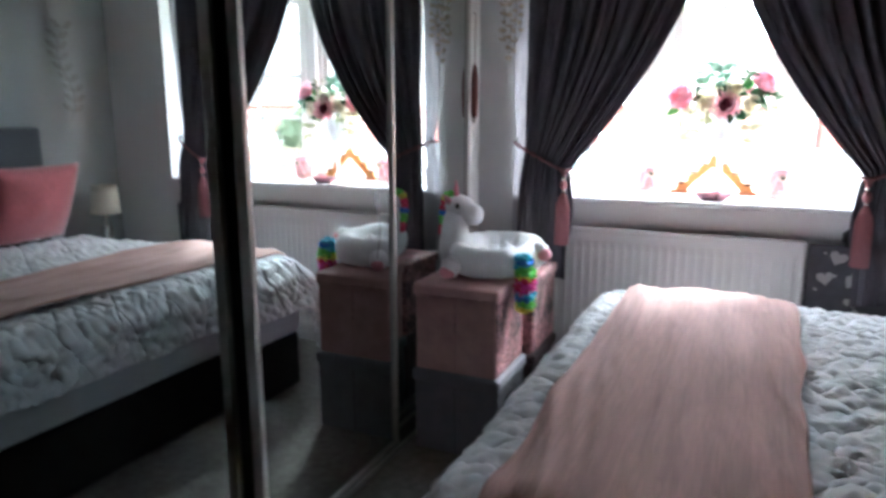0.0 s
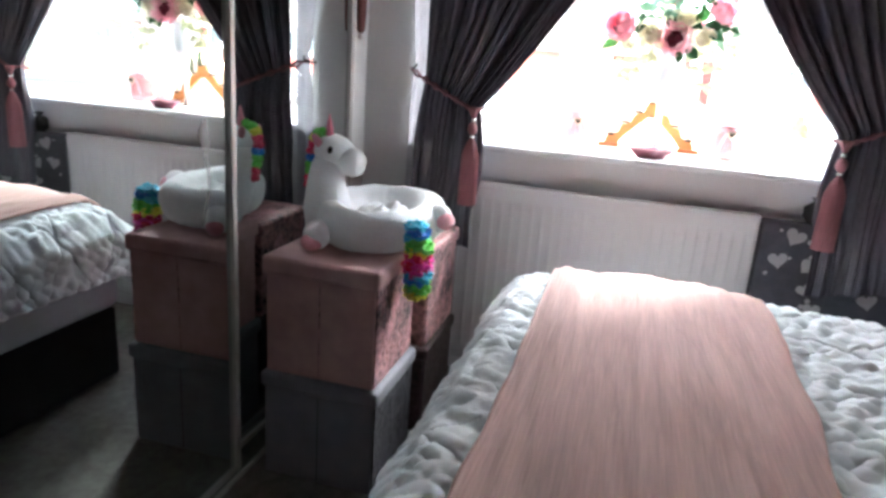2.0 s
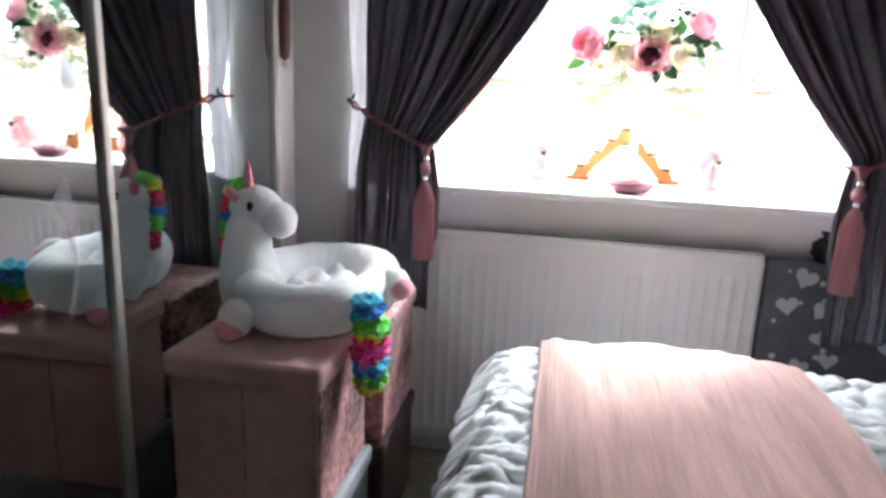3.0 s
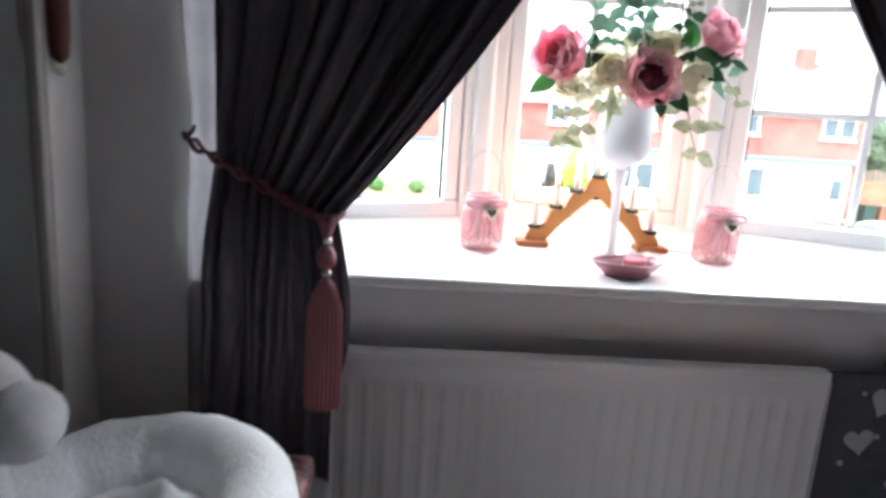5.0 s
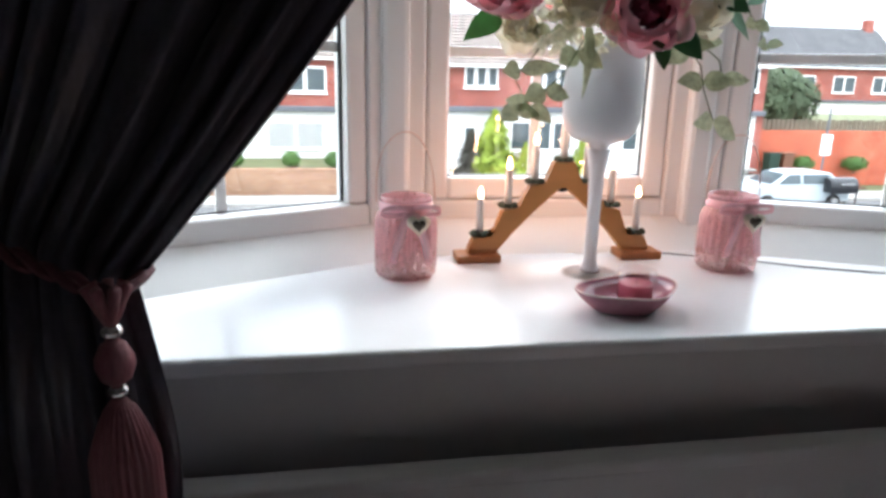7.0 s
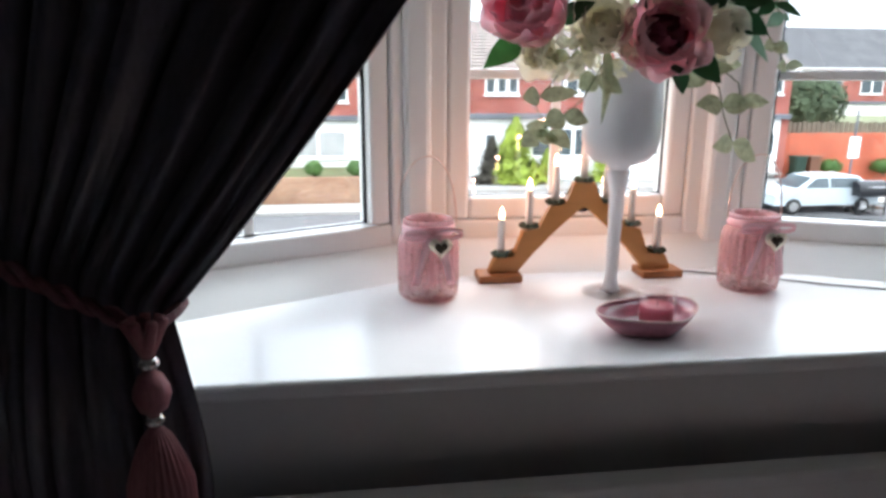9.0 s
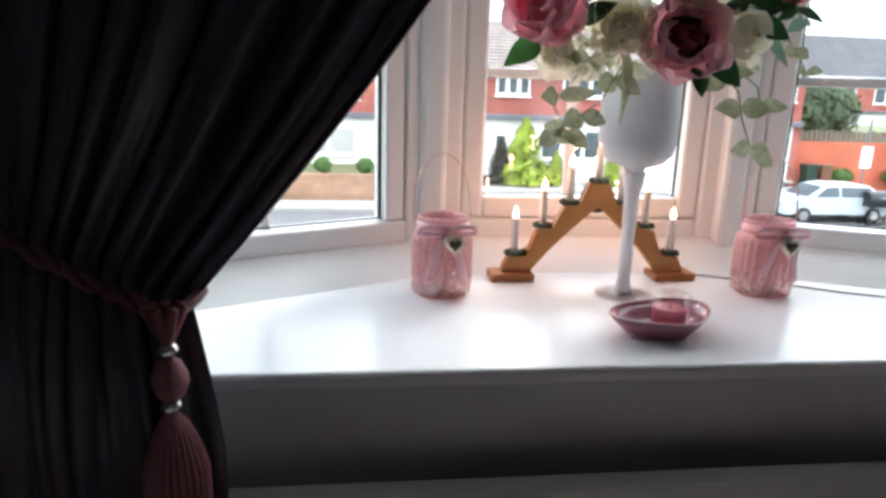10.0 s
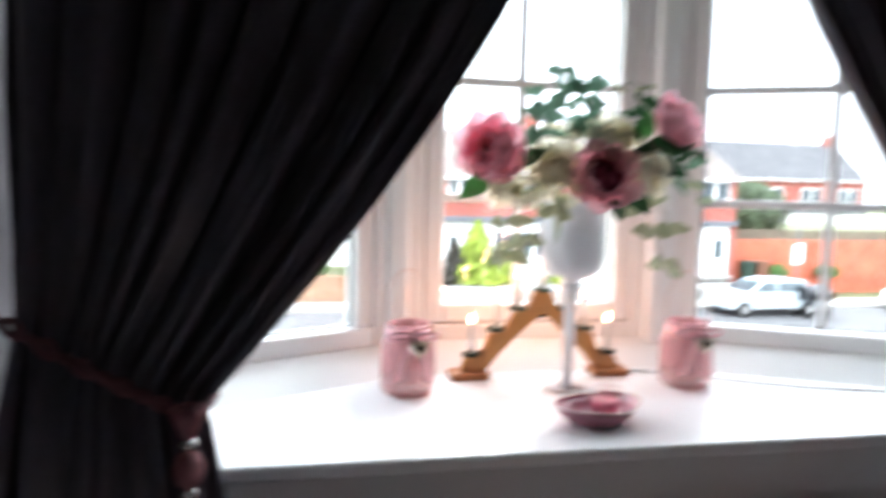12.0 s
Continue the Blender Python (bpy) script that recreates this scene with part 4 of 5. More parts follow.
def petal(bm, m, w, h, cup, curl, seed):
    nu, nv = 6, 6
    g = []
    for j in range(nv + 1):
        v = j / nv
        row = []
        for i in range(nu + 1):
            u = 2 * i / nu - 1
            width = w * math.sin(math.pi * (0.14 + 0.70 * v)) ** 0.6
            x = u * width
            y = cup * (u * u) * -w + h * 0.35 * math.sin(v * 1.5) * -1 + curl * max(0, v - 0.65) ** 2 * 6 * h
            z = h * (v - 0.26 * u * u * v * v)
            nz = 0.03 * h * noise.noise(Vector((u * 2, v * 3, seed)))
            row.append(bm.verts.new(m @ Vector((x, y + nz, z + nz))))
        g.append(row)
    for j in range(nv):
        for i in range(nu):
            bm.faces.new((g[j][i], g[j][i + 1], g[j + 1][i + 1], g[j + 1][i]))


def rose(at, toward, r, outer_m, inner_m, seed, name="rose", split=2):
    """Whorls of cupped petals round a tight bud, facing along 'toward'."""
    rng = random.Random(seed)
    d = Vector(toward).normalized()
    base = BINV @ Matrix.Translation(at) @ d.to_track_quat("Z", "Y").to_matrix().to_4x4()
    rings = [(6, 0.50, 30, 1.0), (5, 0.28, 14, 0.98), (6, 0.42, 26, 1.0), (7, 0.60, 42, 1.0), (8, 0.80, 60, 1.0), (8, 0.95, 78, 1.0)]
    ob = None
    for grp, (a, b), mt in (("petals", (4 if split > 2 else 3, 6), outer_m), ("bud", (0, split - 2), inner_m)):
        bm = bmesh.new()
        for q in range(a, b):
            n, rad, lean, hs = rings[q]
            for k in range(n):
                ang = 2 * math.pi * (k + 0.5 * (q % 2)) / n + rng.uniform(-0.2, 0.2)
                le = radians(lean + rng.uniform(-7, 7))
                m = base @ Matrix.Rotation(ang, 4, "Z") @ Matrix.Translation((0, rad * r * 0.28, -0.45 * r + 0.10 * r * (5 - q) * 0.4)) @ Matrix.Rotation(-le, 4, "X")
                petal(bm, m, r * (0.24 + 0.27 * rad) * rng.uniform(0.9, 1.1), r * (0.62 + 0.30 * rad) * hs * rng.uniform(0.93, 1.05), 0.35, -0.25 - 0.5 * rad * rng.uniform(0.5, 1.2), seed * 50 + q * 10 + k)
        if grp == "bud":
            turns, nn = 4.2, 84
            g = []
            for i in range(nn + 1):
                q = i / nn
                an = 2 * math.pi * turns * q + seed
                row = []
                for jv in range(6):
                    v = jv / 5
                    rr = r * (0.05 + 0.50 * q) * (0.72 + 0.34 * v ** 2) * (1 + 0.07 * math.sin(3 * an))
                    zz = r * (-0.35 + (0.62 - 0.20 * q) * v + 0.03 * math.sin(2.3 * an))
                    row.append(bm.verts.new(base @ Vector((rr * math.cos(an), rr * math.sin(an), zz))))
                g.append(row)
            core = [base @ Vector((0.16 * r * math.cos(k * math.pi / 3), 0.16 * r * math.sin(k * math.pi / 3), -0.05 * r)) for k in range(6)]
            tip = bm.verts.new(base @ Vector((0, 0, 0.24 * r)))
            ringv = [bm.verts.new(p) for p in core]
            for k in range(6):
                bm.faces.new((ringv[k], ringv[(k + 1) % 6], tip))
            for p, q2 in zip(g, g[1:]):
                for jv in range(5):
                    bm.faces.new((p[jv], q2[jv], q2[jv + 1], p[jv + 1]))
        if grp == "petals":
            ob = part(name, bm, mt, bouquet, smooth=True)
        else:
            part("bud", bm, mt, ob, smooth=True)
    return ob


FRONT = (-0.25, -1, 0.25)
rose((-0.195, 4.335, 1.425), (-0.55, -1, 0.15), 0.080, PINKROSE, PINKROSE, 1)
rose((0.030, 4.300, 1.372), (-0.20, -1, 0.12), 0.075, PINKPALE, PLUMROSE, 2, split=4)
rose((0.196, 4.33, 1.488), (0.55, -0.7, 0.5), 0.068, PINKROSE, PINKROSE, 3)
rose((-0.070, 4.315, 1.392), (-0.35, -1, 0.2), 0.058, CREAM, CREAM, 4)
rose((0.135, 4.315, 1.382), (0.25, -1, 0.15), 0.055, CREAM, CREAM, 5)
rose((0.060, 4.33, 1.448), (0.05, -1, 0.5), 0.058, CREAM, CREAM, 6)
rose((-0.165, 4.365, 1.350), (-0.3, -1, -0.2), 0.045, CREAM, CREAM, 7)
rose((-0.02, 4.45, 1.44), (0.1, 1, 0.5), 0.06, CREAM, CREAM, 8)
rose((0.12, 4.47, 1.42), (0.5, 1, 0.3), 0.06, PINKROSE, PINKROSE, 9)


def hydrangea(at, r, n, seed):
    rng = random.Random(seed)
    bm = bmesh.new()
    for k in range(n):
        d = Vector((rng.gauss(0, 1), rng.gauss(-0.4, 1), rng.gauss(0, 0.8))).normalized()
        m = BINV @ Matrix.Translation(Vector(at) + d * r * rng.uniform(0.75, 1)) @ d.to_track_quat("Z", "Y").to_matrix().to_4x4()
        for q in range(4):
            petal(bm, m @ Matrix.Rotation(q * math.pi / 2 + rng.uniform(-0.2, 0.2), 4, "Z") @ Matrix.Rotation(-1.2, 4, "X"), 0.010, 0.016, 0.2, -0.2, k)
    return part("hydrangea", bm, IVORY, bouquet, smooth=True)


hydrangea((-0.125, 4.34, 1.350), 0.040, 34, 11)
hydrangea((-0.03, 4.35, 1.345), 0.035, 26, 12)
hydrangea((0.0, 4.36, 1.46), 0.035, 24, 13)


def leaf(at, tip, w, material, seed, cup=0.2, name="leaf"):
    """A pointed leaf from its foot to its tip with a folded midrib."""
    a, b = Vector(at), Vector(tip)
    d = b - a
    side = d.cross(Vector((0.3, -1, 0.35))).normalized()
    up = side.cross(d).normalized()
    rng = random.Random(seed)
    tw = rng.uniform(-0.5, 0.5)
    bm = bmesh.new()
    rows = []
    n = 8
    for j in range(n + 1):
        v = j / n
        ww = w * math.sin(math.pi * v ** 0.75) ** 0.9 if 0 < v < 1 else 0.0004
        s2 = (side * math.cos(tw * v) + up * math.sin(tw * v))
        c = a + d * v + up * (-0.12 * d.length * v * v)
        rows.append([bm.verts.new(BINV @ (c + s2 * ww * u + up * (cup * abs(u) * ww + 0.05 * ww * math.sin(9 * v + seed)))) for u in (-1, -0.5, 0, 0.5, 1)])
    for p, q in zip(rows, rows[1:]):
        for i in range(4):
            bm.faces.new((p[i], p[i + 1], q[i + 1], q[i]))
    return part(name, bm, material, bouquet, smooth=True)


leaf((-0.20, 4.36, 1.37), (-0.265, 4.31, 1.325), 0.022, LEAFB, 1)
leaf((-0.06, 4.32, 1.36), (-0.068, 4.275, 1.235), 0.013, PALE, 2, 0.5)
leaf((0.075, 4.30, 1.345), (0.125, 4.265, 1.305), 0.026, LEAF, 3)
leaf((0.05, 4.29, 1.33), (0.055, 4.255, 1.285), 0.018, LEAF, 4)
leaf((0.14, 4.33, 1.45), (0.195, 4.28, 1.43), 0.03, LEAF, 5)
leaf((0.12, 4.34, 1.45), (0.125, 4.29, 1.51), 0.03, LEAFB, 6)
leaf((0.16, 4.33, 1.41), (0.215, 4.29, 1.385), 0.026, LEAF, 7)
leaf((-0.12, 4.36, 1.43), (-0.115, 4.30, 1.47), 0.022, LEAF, 8)
leaf((-0.14, 4.34, 1.40), (-0.10, 4.285, 1.425), 0.018, LEAF, 9)
leaf((0.0, 4.32, 1.43), (-0.015, 4.27, 1.45), 0.022, LEAF, 10)
leaf((0.02, 4.33, 1.45), (0.0, 4.28, 1.48), 0.02, EUCA, 14)
leaf((0.10, 4.31, 1.42), (0.115, 4.26, 1.44), 0.022, LEAF, 15)
leaf((0.17, 4.33, 1.44), (0.24, 4.31, 1.455), 0.024, LEAF, 16)
leaf((0.18, 4.33, 1.40), (0.23, 4.30, 1.34), 0.016, EUCA, 17)


def sprig(points, material, size, step, seed, hang=0.4):
    """A thin stem with paired round leaves along it."""
    rng = random.Random(seed)
    pts = [Vector(p) for p in points]
    dense = []
    for p, q in zip(pts, pts[1:]):
        dense += [p.lerp(q, k / 6) for k in range(6)]
    dense.append(pts[-1])
    part("stem", moved(tube(dense, 0.0012, 5), BINV), STEMM, bouquet)
    for k in range(2, len(dense), step):
        p = dense[k]
        for s in (-1, 1):
            out = Vector((s * rng.uniform(0.5, 1), rng.uniform(-0.6, 0.1), rng.uniform(-0.6, 0.3) - hang * 0.3))
            leaf(p, p + out.normalized() * size * rng.uniform(0.65, 1.4), size * rng.uniform(0.28, 0.42), material, seed * 31 + k + s, 0.15)


sprig([(-0.10, 4.34, 1.36), (-0.15, 4.32, 1.30), (-0.185, 4.31, 1.265), (-0.16, 4.30, 1.22)], PALE, 0.050, 8, 1)
sprig([(-0.06, 4.33, 1.33), (-0.10, 4.31, 1.27), (-0.15, 4.30, 1.235), (-0.185, 4.29, 1.215)], PALE, 0.050, 8, 2)
sprig([(0.11, 4.32, 1.34), (0.14, 4.30, 1.29), (0.145, 4.29, 1.25), (0.165, 4.285, 1.20)], PALE, 0.052, 8, 3)
sprig([(0.12, 4.33, 1.35), (0.18, 4.31, 1.30), (0.185, 4.30, 1.255)], PALE, 0.046, 8, 4)
sprig([(0.16, 4.34, 1.40), (0.235, 4.33, 1.385), (0.265, 4.33, 1.35), (0.285, 4.33, 1.32)], PALE, 0.034, 7, 5)
sprig([(-0.02, 4.36, 1.44), (-0.03, 4.36, 1.50), (-0.04, 4.35, 1.56), (-0.05, 4.34, 1.60)], EUCA, 0.038, 3, 6, -1)
sprig([(-0.05, 4.37, 1.44), (-0.09, 4.36, 1.50), (-0.12, 4.35, 1.56)], EUCA, 0.036, 4, 7, -1)
sprig([(0.03, 4.37, 1.46), (0.02, 4.37, 1.54), (0.05, 4.37, 1.585)], EUCA, 0.034, 4, 8, -1)
sprig([(0.02, 4.36, 1.48), (0.05, 4.35, 1.55), (0.10, 4.34, 1.575), (0.15, 4.33, 1.56)], PALE, 0.022, 7, 9, 0)
sprig([(0.17, 4.36, 1.46), (0.24, 4.36, 1.45), (0.28, 4.36, 1.42)], EUCA, 0.03, 5, 10)

sprig([(0.0, 4.35, 1.44), (0.01, 4.34, 1.50), (0.0, 4.33, 1.56)], EUCA, 0.045, 3, 11, -1)
sprig([(0.09, 4.35, 1.45), (0.11, 4.34, 1.51), (0.13, 4.33, 1.55)], LEAF, 0.040, 4, 12, -1)
sprig([(-0.09, 4.35, 1.42), (-0.10, 4.33, 1.47), (-0.085, 4.32, 1.52)], EUCA, 0.042, 3, 13, -1)
sprig([(0.15, 4.34, 1.42), (0.20, 4.32, 1.44), (0.25, 4.31, 1.43)], LEAF, 0.036, 4, 14, 0)

# ---- small things in the room ----
HAMPERM = mat("slate_grey_fabric", (0.07, 0.074, 0.088), 0.85, scale=160, vary=0.25, bump=0.001, bump_scale=300)
HEARTW = mat("white_print", (0.42, 0.42, 0.44), 0.8, scale=60, vary=0.08)
hamper = thing("fabric_hamper", "slate grey fabric hamper printed with white hearts by the radiator", "hamper", at=(0.677, 3.95, 0))
part("body", moved(box(0.478, 1.03, 4.035, 4.10, FLOOR, 0.709, 0.014, 3), Matrix.Translation((-0.76, -4.0, 0))), HAMPERM, hamper)
rng = random.Random(5)
spots = [(0.601, 0.655, 0.042, 20), (0.556, 0.557, 0.040, -10), (0.665, 0.545, 0.036, 35), (0.672, 0.452, 0.034, -25), (0.74, 0.62, 0.042, 10), (0.79, 0.50, 0.04, -30), (0.622, 0.345, 0.036, 15), (0.71, 0.375, 0.036, 0), (0.86, 0.60, 0.04, 25), (0.89, 0.44, 0.04, -15), (0.55, 0.27, 0.036, 20), (0.66, 0.24, 0.036, -20), (0.80, 0.29, 0.036, 12), (0.94, 0.33, 0.036, -8)]
for x, z, w, a in spots:
    part("heart_print", moved(heart_bm(w * 0.95, 0.0008, 24), pose(x - 0.76, 4.0335 - 4.0, z, 0, a, 0)), HEARTW, hamper, "white printed heart")
for k in range(26):
    x, z, w = rng.uniform(0.52, 1.0), rng.uniform(0.1, 0.69), rng.uniform(0.006, 0.011)
    part("dot_print", moved(turned([(0.0001, 0), (w, 0), (w, 0.0012), (0.0001, 0.0014)], 10, False), pose(x - 0.76, 4.0345 - 4.0, z, 90, 0, 0)), HEARTW, hamper, "small white printed dot")
BLACKF = mat("matt_black_fabric", (0.012, 0.012, 0.013), 0.9, scale=90, vary=0.3)
ball = thing("drawstring_pouch", "small matt black fabric pouch on the hamper", "pouch", at=(0.572, 4.015, 0.709))
part("body", moved(blob(0.042, 0.032, 0.042, (0, 0, 0.038), n=20, wob=0.25), Matrix.Identity(4)), BLACKF, ball, smooth=True)
part("neck", turned([(0.012, 0.07), (0.010, 0.08), (0.022, 0.098), (0.018, 0.096)], 14), BLACKF, ball, smooth=True)

orn = thing("hanging_ornament", "dark red-brown oval tassel hanging beside the mirror", "ornament", at=(-1.285, 3.962, 1.29))
REDBROWN = mat("dark_red_cord", (0.12, 0.035, 0.03), 0.6, scale=120, vary=0.4, bump=0.001, bump_scale=250, stretch=(1, 1, 0.1))
part("body", turned([(0.004, 0.0), (0.016, 0.012), (0.020, 0.06), (0.021, 0.15), (0.017, 0.24), (0.007, 0.285), (0.003, 0.29)], 20), REDBROWN, orn, smooth=True)
part("string", tube([(0, 0, 0.285), (0, 0, 0.55), (-0.018, 0.0, 0.56)], 0.0015, 5), REDBROWN, orn)
part("pearl", blob(0.012, 0.012, 0.012, (0, 0, -0.012), n=12), WAX, orn, "small white pearl end", smooth=True)

DRIED = mat("dried_cream_flower", (0.5, 0.43, 0.33), 0.9, scale=120, vary=0.4)
gar = thing("flower_garland", "dried cream flower garland hanging by the curtain top", "garland", at=(-1.10, 4.04, 2.10))
rng = random.Random(9)
for strand in range(4):
    x0 = -0.05 + 0.032 * strand
    ln = (0.40, 0.50, 0.46, 0.36)[strand]
    part("string", tube([(x0, 0.0, 0.0), (x0 + 0.005, -0.005, -ln / 2), (x0, 0, -ln)], 0.0014, 5), STEMM, gar)
    for k in range(9):
        z = -ln * (k + 1) / 9
        bm = bmesh.new()
        for q in range(6):
            petal(bm, Matrix.Translation((x0 + rng.uniform(-0.012, 0.012), -0.01 + rng.uniform(-0.01, 0.008), z)) @ Matrix.Rotation(q * 1.05 + rng.uniform(-0.3, 0.3), 4, "Z") @ Matrix.Rotation(rng.uniform(-1.6, -0.5), 4, "X"), 0.010, rng.uniform(0.014, 0.026), 0.3, -0.2, k)
        part("blossom", bm, DRIED, gar, smooth=True)

FROST = clear("frosted_decal", (0.85, 0.85, 0.87), 0.16, 0.6)
decal = thing("mirror_decal", "frosted white swan-neck decal stuck on the mirror", "decal", at=(-1.2512, 2.83, 0.72))
part("drop", moved(sheet(lambda u, v: (0, (0.022 * math.sin(math.pi * min(1, (1 - v) * 1.0)) + 0.004) * (2 * u - 1) + 0.006 * math.sin(7 * v), 0.19 + 0.10 * v), 8, 12), Matrix.Identity(4)), FROST, decal)
part("trail", moved(sheet(lambda u, v: (0, 0.010 * (2 * u - 1) * (1 - 0.5 * v) + 0.016 * math.sin(4.2 * v), 0.19 - 0.19 * v), 4, 14), Matrix.Identity(4)), FROST, decal)

table = thing("bedside_table", "small white bedside table with a drawer by the bed", "bedside table", at=(1.38, 3.74, FLOOR))
part("carcass", box(-0.2, 0.22, -0.2, 0.2, 0.06, 0.55, 0.006), WHITE, table)
part("top", box(-0.22, 0.23, -0.22, 0.22, 0.55, 0.575, 0.006), WHITE, table)
dr = part("drawer", box(-0.212, -0.2, -0.18, 0.18, 0.34, 0.53, 0.004), WHITE, table)
part("handle", tube([(-0.213, -0.04, 0.44), (-0.232, -0.035, 0.44), (-0.232, 0.035, 0.44), (-0.213, 0.04, 0.44)], 0.004, 6), SILVER, dr)
for x in (-0.17, 0.19):
    for y in (-0.17, 0.17):
        part("leg", box(x - 0.018, x + 0.018, y - 0.018, y + 0.018, 0.0, 0.062, 0.003), WHITE, table)
lampt = thing("table_lamp", "bedside lamp with a cream fabric drum shade", "table lamp", at=(1.38, 3.75, FLOOR + 0.575))
part("base", turned([(0.001, 0.0), (0.06, 0.0), (0.06, 0.012), (0.02, 0.03), (0.032, 0.09), (0.038, 0.14), (0.02, 0.22), (0.010, 0.26)], 28), SILVER, lampt, "silver turned base", smooth=True)
part("shade", thicken(sheet(lambda u, v: ((0.10 - 0.02 * v) * math.cos(2 * math.pi * u), (0.10 - 0.02 * v) * math.sin(2 * math.pi * u), 0.25 + 0.20 * v), 40, 4, True), 0.002), mat("cream_lampshade", (0.62, 0.56, 0.46), 0.8, scale=90, vary=0.06), lampt, smooth=True)

SILVERART = mat("pewter_metal", (0.3, 0.3, 0.29), 0.4, metal=0.7, scale=40)
art = thing("wall_art", "pewter leaf branch wall sculpture above the bedside table", "wall art", at=(1.615, 3.72, 1.55))
pts = [(0.0, 0.05 * math.sin(k * 0.7), -0.28 + 0.07 * k) for k in range(10)]
part("branch", tube([(x - 0.012, y, z) for x, y, z in pts], 0.004, 6), SILVERART, art)
for k in range(1, 10):
    for s in (-1, 1):
        y, z = pts[k][1], pts[k][2]
        part("leaf", moved(thicken(sheet(lambda u, v: (-0.012 - 0.006 * math.sin(math.pi * v), y + s * 0.085 * v + 0.0 * u, z + 0.05 * v + 0.022 * (2 * u - 1) * math.sin(math.pi * v)), 4, 8), 0.002), Matrix.Identity(4)), SILVERART, art)
for nm, x0, x1, y0, y1 in (("baseboard_north", -0.99, 1.6, 4.054, 4.078), ("baseboard_east", 1.60, 1.618, -1.29, 4.05)):
    structure(nm, box(x0, x1, y0, y1, FLOOR + 0.001, FLOOR + 0.11, 0.005), WHITE, "white gloss skirting board along the wall", "skirting board")
socket = thing("wall_socket", "white plastic double socket on the window wall", "socket", at=(1.25, 4.08, 0.15))
part("plate", box(-0.073, 0.073, -0.012, 0.0, -0.043, 0.043, 0.004), UPVC, socket)

# ---- the street outside ----
INDOORS = set(bpy.data.objects)
GZ = -5.9


def brick_mat(name, c1, c2, mortar, scale=1.0):
    m, nt, b = nodes_of(name)
    co = nt.nodes.new("ShaderNodeTexCoord")
    mp = nt.nodes.new("ShaderNodeMapping")
    mp.inputs["Rotation"].default_value = (radians(90), 0, 0)
    br = nt.nodes.new("ShaderNodeTexBrick")
    for k, c in (("Color1", c1), ("Color2", c2), ("Mortar", mortar)):
        br.inputs[k].default_value = (*c, 1)
    br.inputs["Scale"].default_value = scale
    br.inputs["Mortar Size"].default_value, br.inputs["Brick Width"].default_value, br.inputs["Row Height"].default_value = 0.008, 0.225, 0.075
    no = nt.nodes.new("ShaderNodeTexNoise")
    no.inputs["Scale"].default_value = 0.9
    mx = nt.nodes.new("ShaderNodeMix")
    mx.data_type, mx.blend_type = "RGBA", "SOFT_LIGHT"
    mx.inputs[0].default_value = 0.7
    nt.links.new(co.outputs["Object"], mp.inputs[0])
    nt.links.new(mp.outputs[0], br.inputs["Vector"])
    nt.links.new(co.outputs["Object"], no.inputs["Vector"])
    nt.links.new(br.outputs[0], mx.inputs[6])
    nt.links.new(no.outputs[0], mx.inputs[7])
    nt.links.new(mx.outputs[2], b.inputs["Base Color"])
    b.inputs["Roughness"].default_value = 0.9
    return m


REDBRICK = brick_mat("red_brick", (0.36, 0.085, 0.06), (0.27, 0.06, 0.045), (0.3, 0.2, 0.17))
ORANGEB = brick_mat("orange_red_brick", (0.52, 0.10, 0.045), (0.42, 0.085, 0.04), (0.36, 0.2, 0.14))
BUFFB = brick_mat("buff_brown_brick", (0.34, 0.19, 0.11), (0.25, 0.13, 0.08), (0.3, 0.24, 0.18))
RENDERW = mat("white_render", (0.74, 0.74, 0.72), 0.8, scale=3, vary=0.05)
ROOFT = mat("grey_brown_roof_tile", (0.17, 0.14, 0.125), 0.8, scale=6, vary=0.3)
SLATE = mat("slate_roof", (0.10, 0.10, 0.105), 0.95, scale=6, vary=0.25)
ROAD = mat("asphalt", (0.09, 0.09, 0.092), 0.85, scale=8, vary=0.25)
PAVE = mat("pale_paving", (0.30, 0.29, 0.27), 0.85, scale=4, vary=0.15)
GRASS = mat("rough_grass", (0.11, 0.12, 0.05), 0.9, scale=8, vary=0.4)
DARKGL = mat("dark_window_glass", (0.07, 0.09, 0.10), 0.08, scale=3, vary=0.3)
CANOPY = mat("grey_lead_canopy", (0.12, 0.13, 0.15), 0.6, scale=5)
CONIF = mat("golden_green_conifer", (0.23, 0.30, 0.03), 0.7, scale=8, vary=0.5)
CONIFD = mat("dark_bronze_conifer", (0.035, 0.03, 0.02), 0.8, scale=8, vary=0.5)
SHRUB = mat("box_bush_green", (0.07, 0.15, 0.03), 0.7, scale=10, vary=0.5)
TREEL = mat("olive_tree_leaf", (0.07, 0.10, 0.05), 0.8, scale=6, vary=0.5)
BARK = mat("bark", (0.09, 0.07, 0.05), 0.9, scale=10, vary=0.4)
FENCE = mat("weathered_timber", (0.14, 0.11, 0.08), 0.9, scale=10, vary=0.3)
CARS = mat("pale_silver_paint", (0.55, 0.62, 0.66), 0.2, metal=0.2, scale=4, vary=0.04)
CARD = mat("black_car_paint", (0.012, 0.013, 0.016), 0.15, scale=4)
TYRE = mat("tyre_rubber", (0.015, 0.015, 0.015), 0.9, scale=20)

